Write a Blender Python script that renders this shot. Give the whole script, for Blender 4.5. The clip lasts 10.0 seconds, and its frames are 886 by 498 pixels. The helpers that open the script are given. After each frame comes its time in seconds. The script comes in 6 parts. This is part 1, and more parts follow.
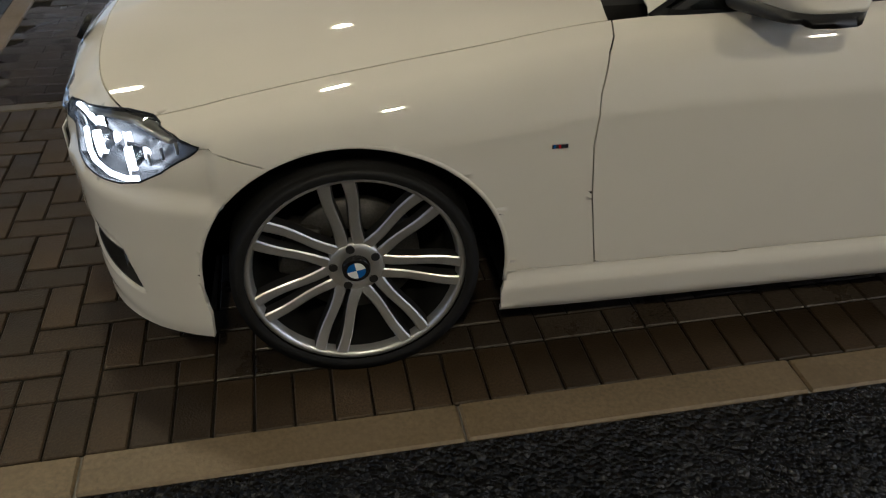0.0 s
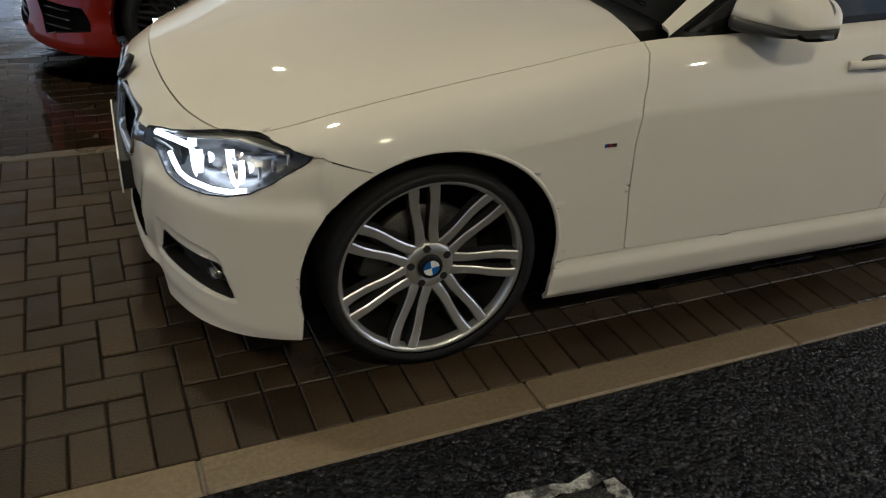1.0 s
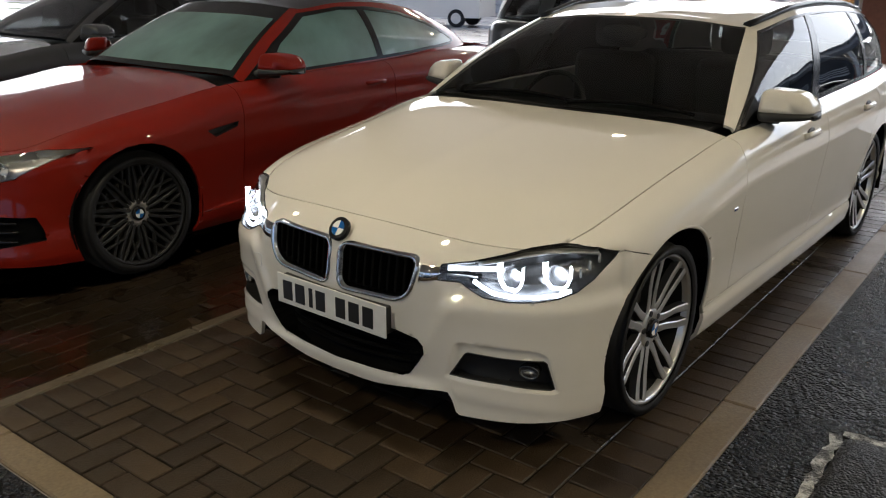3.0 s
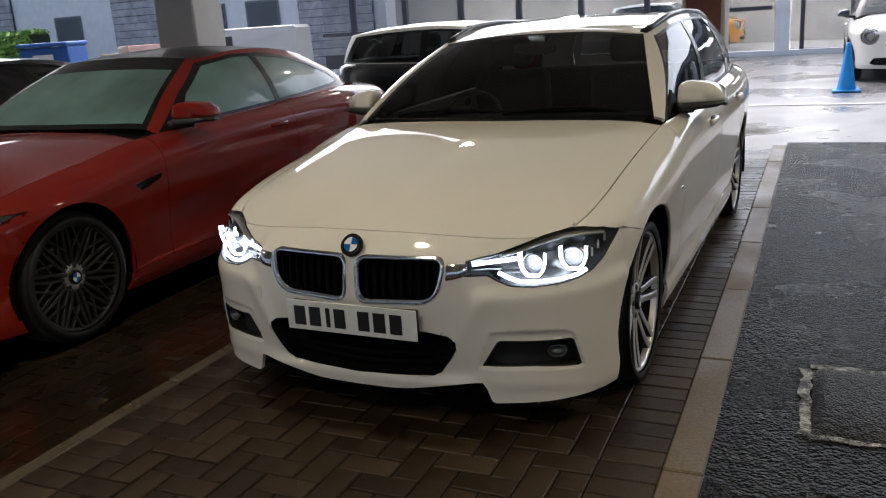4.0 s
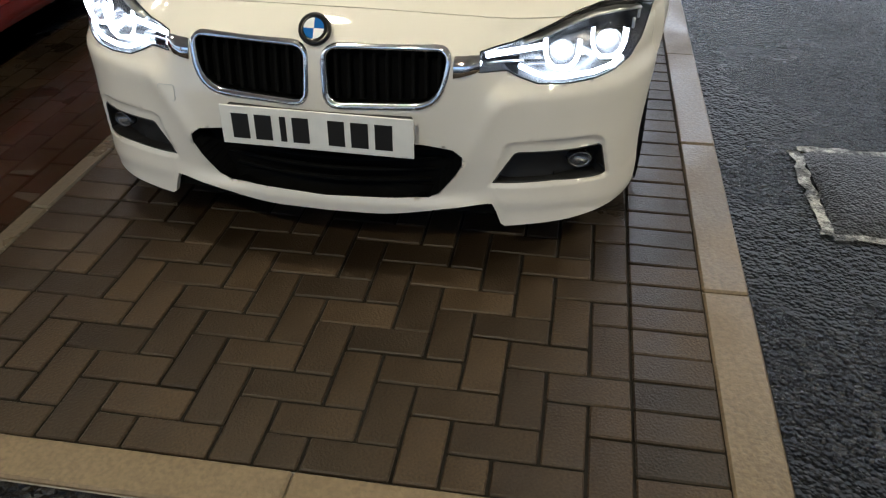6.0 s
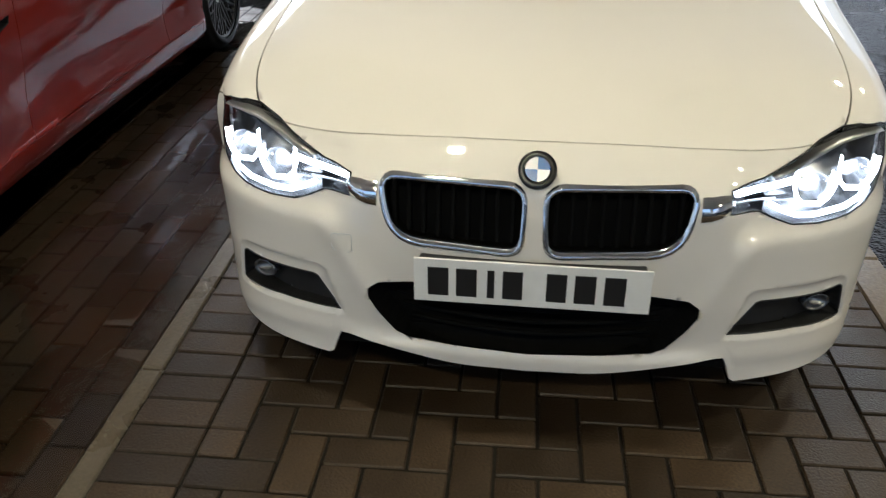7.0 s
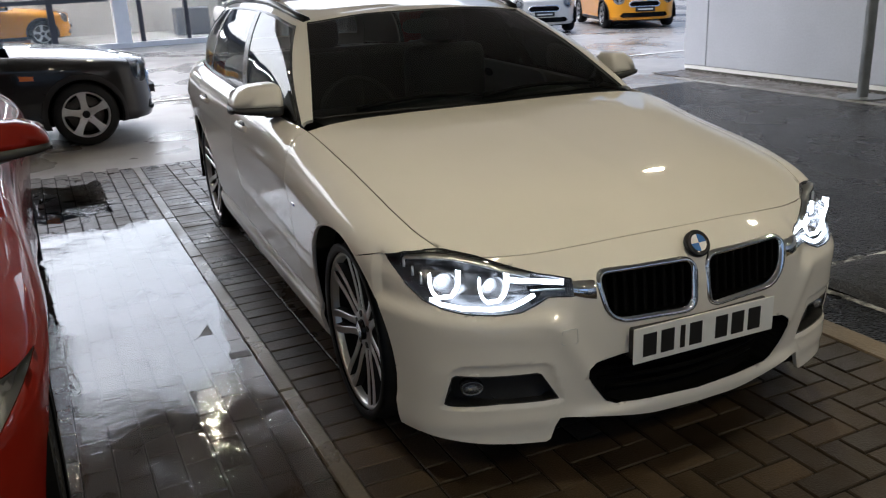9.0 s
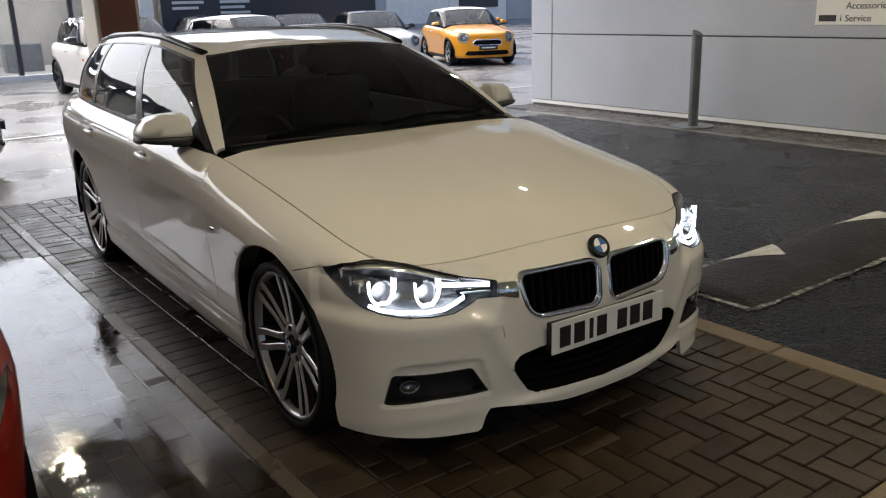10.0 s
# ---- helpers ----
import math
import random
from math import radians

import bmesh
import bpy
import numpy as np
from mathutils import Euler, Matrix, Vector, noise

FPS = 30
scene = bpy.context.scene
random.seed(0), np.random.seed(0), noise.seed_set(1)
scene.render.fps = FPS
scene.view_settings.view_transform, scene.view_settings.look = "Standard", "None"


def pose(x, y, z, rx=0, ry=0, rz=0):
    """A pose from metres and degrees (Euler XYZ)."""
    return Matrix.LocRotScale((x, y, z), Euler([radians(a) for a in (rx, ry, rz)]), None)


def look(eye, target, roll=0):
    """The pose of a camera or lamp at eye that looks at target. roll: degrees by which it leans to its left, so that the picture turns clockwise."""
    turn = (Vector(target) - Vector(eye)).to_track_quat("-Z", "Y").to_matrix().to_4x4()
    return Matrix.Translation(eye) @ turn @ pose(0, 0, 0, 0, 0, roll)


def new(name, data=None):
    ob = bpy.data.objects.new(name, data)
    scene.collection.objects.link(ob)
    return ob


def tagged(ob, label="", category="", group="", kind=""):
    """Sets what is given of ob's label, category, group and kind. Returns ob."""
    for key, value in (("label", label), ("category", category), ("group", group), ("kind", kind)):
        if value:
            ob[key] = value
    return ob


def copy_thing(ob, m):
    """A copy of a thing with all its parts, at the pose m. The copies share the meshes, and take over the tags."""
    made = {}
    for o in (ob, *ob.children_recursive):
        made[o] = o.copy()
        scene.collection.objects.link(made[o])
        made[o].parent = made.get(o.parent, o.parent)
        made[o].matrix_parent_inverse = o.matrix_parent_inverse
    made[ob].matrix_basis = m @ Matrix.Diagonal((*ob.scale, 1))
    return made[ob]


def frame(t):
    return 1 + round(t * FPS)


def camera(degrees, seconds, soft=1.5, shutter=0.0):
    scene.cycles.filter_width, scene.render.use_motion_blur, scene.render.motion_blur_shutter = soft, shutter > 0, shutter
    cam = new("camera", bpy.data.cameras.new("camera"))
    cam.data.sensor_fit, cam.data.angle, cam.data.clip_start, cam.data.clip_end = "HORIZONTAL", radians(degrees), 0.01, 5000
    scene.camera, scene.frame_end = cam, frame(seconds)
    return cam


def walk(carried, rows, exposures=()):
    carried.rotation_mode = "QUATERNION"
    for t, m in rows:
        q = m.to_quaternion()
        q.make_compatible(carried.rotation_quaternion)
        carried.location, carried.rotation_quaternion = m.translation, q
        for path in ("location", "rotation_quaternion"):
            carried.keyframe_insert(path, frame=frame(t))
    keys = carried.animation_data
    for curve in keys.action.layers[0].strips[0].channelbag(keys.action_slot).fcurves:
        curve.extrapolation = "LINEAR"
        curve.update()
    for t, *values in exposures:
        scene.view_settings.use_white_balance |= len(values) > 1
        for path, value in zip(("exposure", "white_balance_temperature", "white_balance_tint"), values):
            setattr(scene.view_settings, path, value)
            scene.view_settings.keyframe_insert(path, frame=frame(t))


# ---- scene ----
cam = camera(55.6, 10.0, soft=1.15, shutter=0.15)
PATH = [
    (0, (-0.052, -2.577, 1.556), (0.246, -1.003, 0.441), 0.1),
    (0.3, (-0.215, -2.663, 1.569), (0.256, -1.039, 0.501), 1.7),
    (0.5, (-0.334, -2.679, 1.576), (0.228, -1.081, 0.513), 2.3),
    (1, (-0.751, -2.718, 1.522), (-0.035, -1.135, 0.531), 3.2),
    (1.5, (-1.252, -2.579, 1.476), (-0.358, -1.038, 0.567), 2.6),
    (2, (-1.737, -2.454, 1.469), (-0.608, -0.967, 0.751), 1.1),
    (2.2, (-1.907, -2.251, 1.447), (-0.668, -0.846, 0.748), 2.3),
    (3.3, (-2.8, -1.837, 1.512), (-1.205, -0.793, 0.908), -1.1),
    (3.5, (-2.925, -1.739, 1.509), (-1.278, -0.767, 0.923), -1.9),
    (4, (-3.05, -1.473, 1.411), (-1.296, -0.67, 0.884), -3.9),
    (4.5, (-3.066, -1.193, 1.338), (-1.23, -0.587, 0.826), -4.7),
    (5, (-3.034, -0.924, 1.219), (-1.151, -0.562, 0.649), -4.7),
    (5.2, (-2.983, -0.862, 1.224), (-1.15, -0.56, 0.483), -4.2),
    (6.3, (-2.474, -0.528, 1.419), (-0.848, -0.26, 0.285), 0.4),
    (6.5, (-2.417, -0.388, 1.415), (-0.766, -0.154, 0.31), 1.3),
    (7, (-2.281, 0.018, 1.406), (-0.544, 0.183, 0.429), -0.1),
    (7.5, (-2.265, 0.44, 1.412), (-0.444, 0.399, 0.587), -1.8),
    (8, (-2.338, 0.954, 1.413), (-0.505, 0.57, 0.712), -1.4),
    (8.5, (-2.419, 1.341, 1.447), (-0.635, 0.727, 0.785), -1.9),
    (9, (-2.432, 1.638, 1.473), (-0.714, 0.83, 0.844), -2.5),
    (9.5, (-2.467, 1.911, 1.461), (-0.863, 0.872, 0.87), -1.7),
    (10, (-2.507, 1.979, 1.473), (-0.956, 0.848, 0.914), -1.7),
]
walk(cam, [(t, look(eye, target, roll)) for t, eye, target, roll in PATH], [(0, .86, 5650, 9), (1, .90, 5700, 8), (2, 1.17, 5850, 7), (3.5, .88, 5800, 11), (4.5, .62, 5650, 11), (5.2, .75, 5750, 10), (6.3, 1.85, 5450, 8), (7, 1.6, 5450, 8), (7.5, 1.3, 5450, 8), (8.5, .88, 5500, 9), (9.2, .76, 5750, 10), (10, .66, 5950, 10)])

# ---- light ----
world = bpy.data.worlds.new("overcast_sky")
scene.world = world
world.use_nodes = True
wn, wl = world.node_tree.nodes, world.node_tree.links
sky = wn.new("ShaderNodeTexSky")
sky.sky_type, sky.sun_disc = "NISHITA", False
sky.sun_elevation, sky.sun_rotation = radians(48), radians(58)
sky.air_density, sky.dust_density, sky.ozone_density = 1.0, 7.5, 1.6
wl.new(sky.outputs[0], wn["Background"].inputs["Color"])
wn["Background"].inputs["Strength"].default_value = 0.138
sun = new("sun", bpy.data.lights.new("sun", "SUN"))
sun.data.energy, sun.data.angle, sun.data.color = 3.0, radians(120), (1.0, 0.97, 0.92)
sun.matrix_world = look((13.6, 8.5, 17.8), (0, 0, 0))
SOFFIT = 3.9


# ---- materials ----
def mat(name, base, rough=0.5, metal=0.0, vary=0.0, scale=8.0, fine=0.0, fine_scale=120.0, bump=0.0, coat=0.0, ior=1.5,
        spread=0.0, per=None, spec=0.5, relief=0.004, emit=None, alpha=None, trans=0.0, tint=None):
    """A surface whose colour varies at two scales, with relief, and a roughness that follows the stains."""
    m = bpy.data.materials.new(name)
    m.use_nodes = True
    n, l = m.node_tree.nodes, m.node_tree.links
    b = n["Principled BSDF"]
    col = (*base, 1)
    b.inputs["Base Color"].default_value = col
    b.inputs["Roughness"].default_value = rough
    b.inputs["Metallic"].default_value = metal
    b.inputs["IOR"].default_value = ior
    b.inputs["Specular IOR Level"].default_value = spec
    b.inputs["Coat Weight"].default_value = coat
    b.inputs["Coat Roughness"].default_value = 0.03
    b.inputs["Transmission Weight"].default_value = trans
    if emit:
        b.inputs["Emission Color"].default_value = (*emit[0], 1)
        b.inputs["Emission Strength"].default_value = emit[1]
    if vary or fine or bump or spread or per:
        tc = n.new("ShaderNodeTexCoord")
        big = n.new("ShaderNodeTexNoise")
        big.inputs["Scale"].default_value = scale
        big.inputs["Detail"].default_value = 5
        small = n.new("ShaderNodeTexNoise")
        small.inputs["Scale"].default_value = fine_scale
        small.inputs["Detail"].default_value = 3
        l.new(tc.outputs["Object"], big.inputs["Vector"])
        l.new(tc.outputs["Object"], small.inputs["Vector"])

        def ramp(source, low, high):
            r = n.new("ShaderNodeMapRange")
            r.inputs["From Min"].default_value, r.inputs["From Max"].default_value = 0.3, 0.7
            r.inputs["To Min"].default_value, r.inputs["To Max"].default_value = low, high
            l.new(source, r.inputs["Value"])
            return r.outputs[0]
        value = ramp(big.outputs[0], 1 - vary, 1 + vary)
        mul = n.new("ShaderNodeMath")
        mul.operation = "MULTIPLY"
        l.new(value, mul.inputs[0])
        l.new(ramp(small.outputs[0], 1 - fine, 1 + fine), mul.inputs[1])
        value = mul.outputs[0]
        if per:
            kind, amount = per
            if kind == "object":
                rnd = n.new("ShaderNodeObjectInfo").outputs["Random"]
            else:
                rnd = n.new("ShaderNodeNewGeometry").outputs["Random Per Island"]
            r = n.new("ShaderNodeMapRange")
            r.inputs["To Min"].default_value, r.inputs["To Max"].default_value = 1 - amount, 1 + amount
            l.new(rnd, r.inputs["Value"])
            mul = n.new("ShaderNodeMath")
            mul.operation = "MULTIPLY"
            l.new(value, mul.inputs[0])
            l.new(r.outputs[0], mul.inputs[1])
            value = mul.outputs[0]
        mix = n.new("ShaderNodeVectorMath")
        mix.operation = "SCALE"
        mix.inputs[0].default_value = base
        l.new(value, mix.inputs["Scale"])
        source = mix.outputs[0]
        if tint:
            tm = n.new("ShaderNodeMix")
            tm.data_type = "RGBA"
            tm.inputs["B"].default_value = (*tint, 1)
            l.new(ramp(big.outputs[0], 0.0, 0.8), tm.inputs["Factor"])
            l.new(source, tm.inputs["A"])
            source = tm.outputs["Result"]
        l.new(source, b.inputs["Base Color"])
        if spread:
            l.new(ramp(big.outputs[0], max(0.0, rough - spread), min(1.0, rough + spread)), b.inputs["Roughness"])
        if bump:
            bp = n.new("ShaderNodeBump")
            bp.inputs["Strength"].default_value = bump
            bp.inputs["Distance"].default_value = relief
            l.new(small.outputs[0], bp.inputs["Height"])
            l.new(bp.outputs[0], b.inputs["Normal"])
    if alpha is not None:
        b.inputs["Alpha"].default_value = alpha
    return m


def grained(name, dark, light, cells, rough, spec, relief, patch=1.3):
    """Coarse stone chips in tar: each chip has its own grey, and they stand out of the binder."""
    m = bpy.data.materials.new(name)
    m.use_nodes = True
    n, l = m.node_tree.nodes, m.node_tree.links
    b = n["Principled BSDF"]
    tc, vo, big, mid = n.new("ShaderNodeTexCoord"), n.new("ShaderNodeTexVoronoi"), n.new("ShaderNodeTexNoise"), n.new("ShaderNodeTexNoise")
    vo.inputs["Scale"].default_value = cells
    big.inputs["Scale"].default_value, big.inputs["Detail"].default_value = patch, 5
    mid.inputs["Scale"].default_value, mid.inputs["Detail"].default_value = cells * 0.35, 4
    for t in (vo, big, mid):
        l.new(tc.outputs["Object"], t.inputs["Vector"])
    sep = n.new("ShaderNodeSeparateColor")
    l.new(vo.outputs["Color"], sep.inputs[0])
    power = n.new("ShaderNodeMath")
    power.operation, power.inputs[1].default_value = "POWER", 5.0
    l.new(sep.outputs[0], power.inputs[0])
    mix = n.new("ShaderNodeMix")
    mix.data_type = "RGBA"
    mix.inputs["A"].default_value, mix.inputs["B"].default_value = (*dark, 1), (*light, 1)
    l.new(power.outputs[0], mix.inputs["Factor"])
    rg = n.new("ShaderNodeMapRange")
    rg.inputs["From Min"].default_value, rg.inputs["From Max"].default_value = 0.35, 0.65
    rg.inputs["To Min"].default_value, rg.inputs["To Max"].default_value = 0.45, 1.6
    both = n.new("ShaderNodeMix")
    both.inputs["Factor"].default_value = 0.55
    l.new(big.outputs[0], both.inputs["A"])
    l.new(mid.outputs[0], both.inputs["B"])
    l.new(both.outputs["Result"], rg.inputs["Value"])
    sc = n.new("ShaderNodeVectorMath")
    sc.operation = "SCALE"
    l.new(mix.outputs["Result"], sc.inputs[0])
    l.new(rg.outputs[0], sc.inputs["Scale"])
    l.new(sc.outputs[0], b.inputs["Base Color"])
    rr = n.new("ShaderNodeMapRange")
    rr.inputs["To Min"].default_value, rr.inputs["To Max"].default_value = rough + 0.15, rough - 0.1
    l.new(big.outputs[0], rr.inputs["Value"])
    l.new(rr.outputs[0], b.inputs["Roughness"])
    b.inputs["Specular IOR Level"].default_value = spec
    add = n.new("ShaderNodeMath")
    add.operation, add.inputs[1].default_value = "MULTIPLY_ADD", 2.2
    neg = n.new("ShaderNodeMath")
    neg.operation, neg.inputs[1].default_value = "MULTIPLY", -1.0
    l.new(vo.outputs["Distance"], neg.inputs[0])
    l.new(mid.outputs[0], add.inputs[0])
    l.new(neg.outputs[0], add.inputs[2])
    bp = n.new("ShaderNodeBump")
    bp.inputs["Strength"].default_value, bp.inputs["Distance"].default_value = 1.0, relief
    l.new(add.outputs[0], bp.inputs["Height"])
    l.new(bp.outputs[0], b.inputs["Normal"])
    return m


def worn(name, paint, under):
    """Road paint rubbed through to the tar in specks and patches."""
    m = grained(name, under, under, 130, 0.5, 0.3, 0.006)
    n, l = m.node_tree.nodes, m.node_tree.links
    b = n["Principled BSDF"]
    tc, no, rg, mix = n.new("ShaderNodeTexCoord"), n.new("ShaderNodeTexNoise"), n.new("ShaderNodeMapRange"), n.new("ShaderNodeMix")
    no.inputs["Scale"].default_value, no.inputs["Detail"].default_value, no.inputs["Roughness"].default_value = 14, 9, 0.75
    l.new(tc.outputs["Object"], no.inputs["Vector"])
    rg.inputs["From Min"].default_value, rg.inputs["From Max"].default_value = 0.46, 0.60
    l.new(no.outputs[0], rg.inputs["Value"])
    mix.data_type = "RGBA"
    mix.inputs["A"].default_value, mix.inputs["B"].default_value = (*under, 1), (*paint, 1)
    l.new(rg.outputs[0], mix.inputs["Factor"])
    l.new(mix.outputs["Result"], b.inputs["Base Color"])
    return m


def still_water(name, ior):
    """A film of water: clear, with a mirror gloss that grows towards grazing, rippled in patches."""
    m = bpy.data.materials.new(name)
    m.use_nodes = True
    n, l = m.node_tree.nodes, m.node_tree.links
    n.remove(n["Principled BSDF"])
    tr, gl, fr, mx = n.new("ShaderNodeBsdfTransparent"), n.new("ShaderNodeBsdfGlossy"), n.new("ShaderNodeFresnel"), n.new("ShaderNodeMixShader")
    tr.inputs["Color"].default_value = (0.9, 0.86, 0.8, 1)
    gl.inputs["Roughness"].default_value = 0.015
    gl.inputs["Color"].default_value = (1, 1, 1, 1)
    fr.inputs["IOR"].default_value = ior
    tc, fine, big, rg, mul, bp = n.new("ShaderNodeTexCoord"), n.new("ShaderNodeTexNoise"), n.new("ShaderNodeTexNoise"), n.new("ShaderNodeMapRange"), n.new("ShaderNodeMath"), n.new("ShaderNodeBump")
    fine.inputs["Scale"].default_value, fine.inputs["Detail"].default_value, fine.inputs["Distortion"].default_value = 30, 5, 0.9
    big.inputs["Scale"].default_value, big.inputs["Detail"].default_value = 2.6, 3
    l.new(tc.outputs["Object"], fine.inputs["Vector"])
    l.new(tc.outputs["Object"], big.inputs["Vector"])
    rg.inputs["From Min"].default_value, rg.inputs["From Max"].default_value = 0.46, 0.64
    rg.inputs["To Min"].default_value, rg.inputs["To Max"].default_value = 0.07, 1.0
    l.new(big.outputs[0], rg.inputs["Value"])
    mul.operation = "MULTIPLY"
    l.new(fine.outputs[0], mul.inputs[0])
    l.new(rg.outputs[0], mul.inputs[1])
    bp.inputs["Strength"].default_value, bp.inputs["Distance"].default_value = 1.0, 0.0028
    l.new(mul.outputs[0], bp.inputs["Height"])
    l.new(bp.outputs[0], gl.inputs["Normal"])
    l.new(bp.outputs[0], fr.inputs["Normal"])
    l.new(fr.outputs[0], mx.inputs[0])
    l.new(tr.outputs[0], mx.inputs[1])
    l.new(gl.outputs[0], mx.inputs[2])
    l.new(mx.outputs[0], n["Material Output"].inputs["Surface"])
    return m


M = {
    "yard": mat("yard_concrete", (0.23, 0.22, 0.21), 0.32, 0, 0.3, 0.7, 0.15, 60, 0.25, spread=0.22, tint=(0.14, 0.13, 0.125)),
    "asphalt": grained("wet_asphalt", (0.0022, 0.0022, 0.0025), (0.038, 0.038, 0.041), 75, 0.24, 0.18, 0.020),
    "hump": grained("smooth_asphalt", (0.006, 0.006, 0.0065), (0.035, 0.035, 0.036), 110, 0.4, 0.2, 0.007, 3),
    "roadpaint": worn("worn_road_paint", (0.42, 0.42, 0.41), (0.025, 0.025, 0.026)),
    "kerb_grey": mat("grey_kerb_concrete", (0.17, 0.165, 0.155), 0.45, 0, 0.3, 3, 0.3, 90, 0.4, tint=(0.10, 0.098, 0.095), spread=0.15),
    "kerb_wet": mat("wet_kerb_concrete", (0.085, 0.068, 0.045), 0.32, 0, 0.35, 3, 0.3, 90, 0.35, tint=(0.05, 0.042, 0.03), spread=0.18),
    "paint_line": mat("pale_road_paint", (0.50, 0.50, 0.48), 0.5, 0, 0.25, 9, 0.3, 120, 0.5),
    "kerb": mat("kerb_concrete", (0.15, 0.11, 0.062), 0.5, 0, 0.35, 3, 0.3, 90, 0.4, tint=(0.10, 0.072, 0.042), spread=0.15),
    "brick": mat("paving_brick", (0.030, 0.0198, 0.0108), 0.45, 0, 0.3, 5, 0.35, 150, 0.5, per=("object", 0.38), spread=0.16, spec=0.25),
    "brick_rest": mat("paving_brick_rest", (0.034, 0.026, 0.019), 0.36, 0, 0.3, 5, 0.35, 150, 0.45, per=("island", 0.38), spread=0.18, spec=0.28),
    "joint": mat("sand_joint", (0.010, 0.0085, 0.007), 0.9, 0, 0.3, 20, 0.3, 200, 0.4, spec=0.1),
    "water": still_water("standing_water", 1.5),
    "soffit": mat("soffit_panel", (0.66, 0.64, 0.60), 0.5, 0, 0.12, 0.8, 0.05, 30),
    "render": mat("column_render", (0.62, 0.59, 0.54), 0.6, 0, 0.1, 1.5, 0.06, 60, 0.1),
    "clad": mat("grey_cladding", (0.42, 0.44, 0.49), 0.38, 0.25, 0.07, 0.9, 0.04, 40, 0.04),
    "clad_dark": mat("dark_cladding", (0.045, 0.048, 0.06), 0.4, 0.1, 0.12, 0.8),
    "clad_mid": mat("mid_grey_cladding", (0.16, 0.165, 0.18), 0.4, 0.2, 0.12, 0.8),
    "shaded_grey": mat("shaded_column_face", (0.46, 0.46, 0.46), 0.45, 0, 0.06, 2, 0.03, 80, 0.05),
    "slate": mat("grey_slate", (0.37, 0.37, 0.385), 0.5, 0, 0.3, 3, 0.3, 40, 0.5),
    "brown": mat("terracotta_panel", (0.20, 0.085, 0.06), 0.55, 0, 0.2, 2, 0.1, 40),
    "white": mat("white_powder_coat", (0.78, 0.78, 0.77), 0.4, 0, 0.06, 3),
    "steel": mat("grey_painted_steel", (0.17, 0.18, 0.19), 0.38, 0.6, 0.15, 6, 0.05, 90),
    "shop": mat("shop_interior", (0.38, 0.36, 0.33), 0.6, 0, 0.2, 0.6),
    "glass_far": mat("shop_glass", (0.2, 0.23, 0.24), 0.03, 0, ior=1.5, alpha=0.25),
    "shop_light": mat("shop_ceiling_light", (1, 1, 1), 0.5, emit=((1.0, 0.96, 0.9), 20.0)),
    "hedge": mat("hedge_leaf", (0.20, 0.34, 0.055), 0.5, 0, 0.4, 3, 0.3, 30, per=("island", 0.5)),
    "hedge_core": mat("hedge_inner_shade", (0.02, 0.028, 0.01), 0.9, 0, 0.4, 6),
    "cone": mat("blue_plastic", (0.01, 0.20, 0.55), 0.42, 0, 0.12, 8, 0.05, 60),
    "bluesign": mat("blue_sheet", (0.03, 0.12, 0.42), 0.5, 0, 0.1, 8),
    "gravel": mat("gravel", (0.06, 0.056, 0.05), 0.8, 0, 0.3, 20, 0.4, 80, per=("island", 0.5)),
    "ink": mat("sign_ink", (0.03, 0.03, 0.035), 0.6),
    "ink_white": mat("sign_lettering", (0.7, 0.7, 0.7), 0.5),
    "lamp": mat("lamp_diffuser", (1, 1, 1), 0.5, emit=((1.0, 0.86, 0.62), 30.0)),
}


# ---- builders ----
def obj(name, bm, material=None, parent=None, label="", smooth=False):
    me = bpy.data.meshes.new(name)
    if smooth:
        for f in bm.faces:
            f.smooth = True
    bm.to_mesh(me)
    bm.free()
    for m in (material if isinstance(material, (list, tuple)) else [material]):
        if m:
            me.materials.append(m)
    ob = new(name, me)
    if parent:
        ob.parent = parent
    if label:
        ob["label"] = label
    return ob


part = obj


def box(bm, x0, x1, y0, y1, z0, z1, bevel=0.0, seg=1):
    r = bmesh.ops.create_cube(bm, size=1)["verts"]
    bmesh.ops.scale(bm, vec=(x1 - x0, y1 - y0, z1 - z0), verts=r)
    bmesh.ops.translate(bm, vec=((x0 + x1) / 2, (y0 + y1) / 2, (z0 + z1) / 2), verts=r)
    if bevel:
        es = list({e for v in r for e in v.link_edges})
        bmesh.ops.bevel(bm, geom=es, offset=bevel, segments=seg, affect="EDGES", profile=0.5)
    return bm


def boxed(*a, bevel=0.0, seg=1):
    return box(bmesh.new(), *a, bevel=bevel, seg=seg)


def tube(bm, a, b, r0, r1=None, sides=16, caps=True):
    a, b = Vector(a), Vector(b)
    r1 = r0 if r1 is None else r1
    q = (b - a).to_track_quat("Z", "Y")
    rings = []
    for p, r in ((a, r0), (b, r1)):
        rings.append([bm.verts.new(p + q @ Vector((r * math.cos(2 * math.pi * i / sides), r * math.sin(2 * math.pi * i / sides), 0))) for i in range(sides)])
    for i in range(sides):
        bm.faces.new((rings[0][i], rings[0][(i + 1) % sides], rings[1][(i + 1) % sides], rings[1][i]))
    if caps:
        bm.faces.new(rings[0][::-1])
        bm.faces.new(rings[1])
    return bm


def empty(name, m=None):
    e = new(name)
    e.empty_display_size = 0.2
    if m is not None:
        e.matrix_world = m
    return e


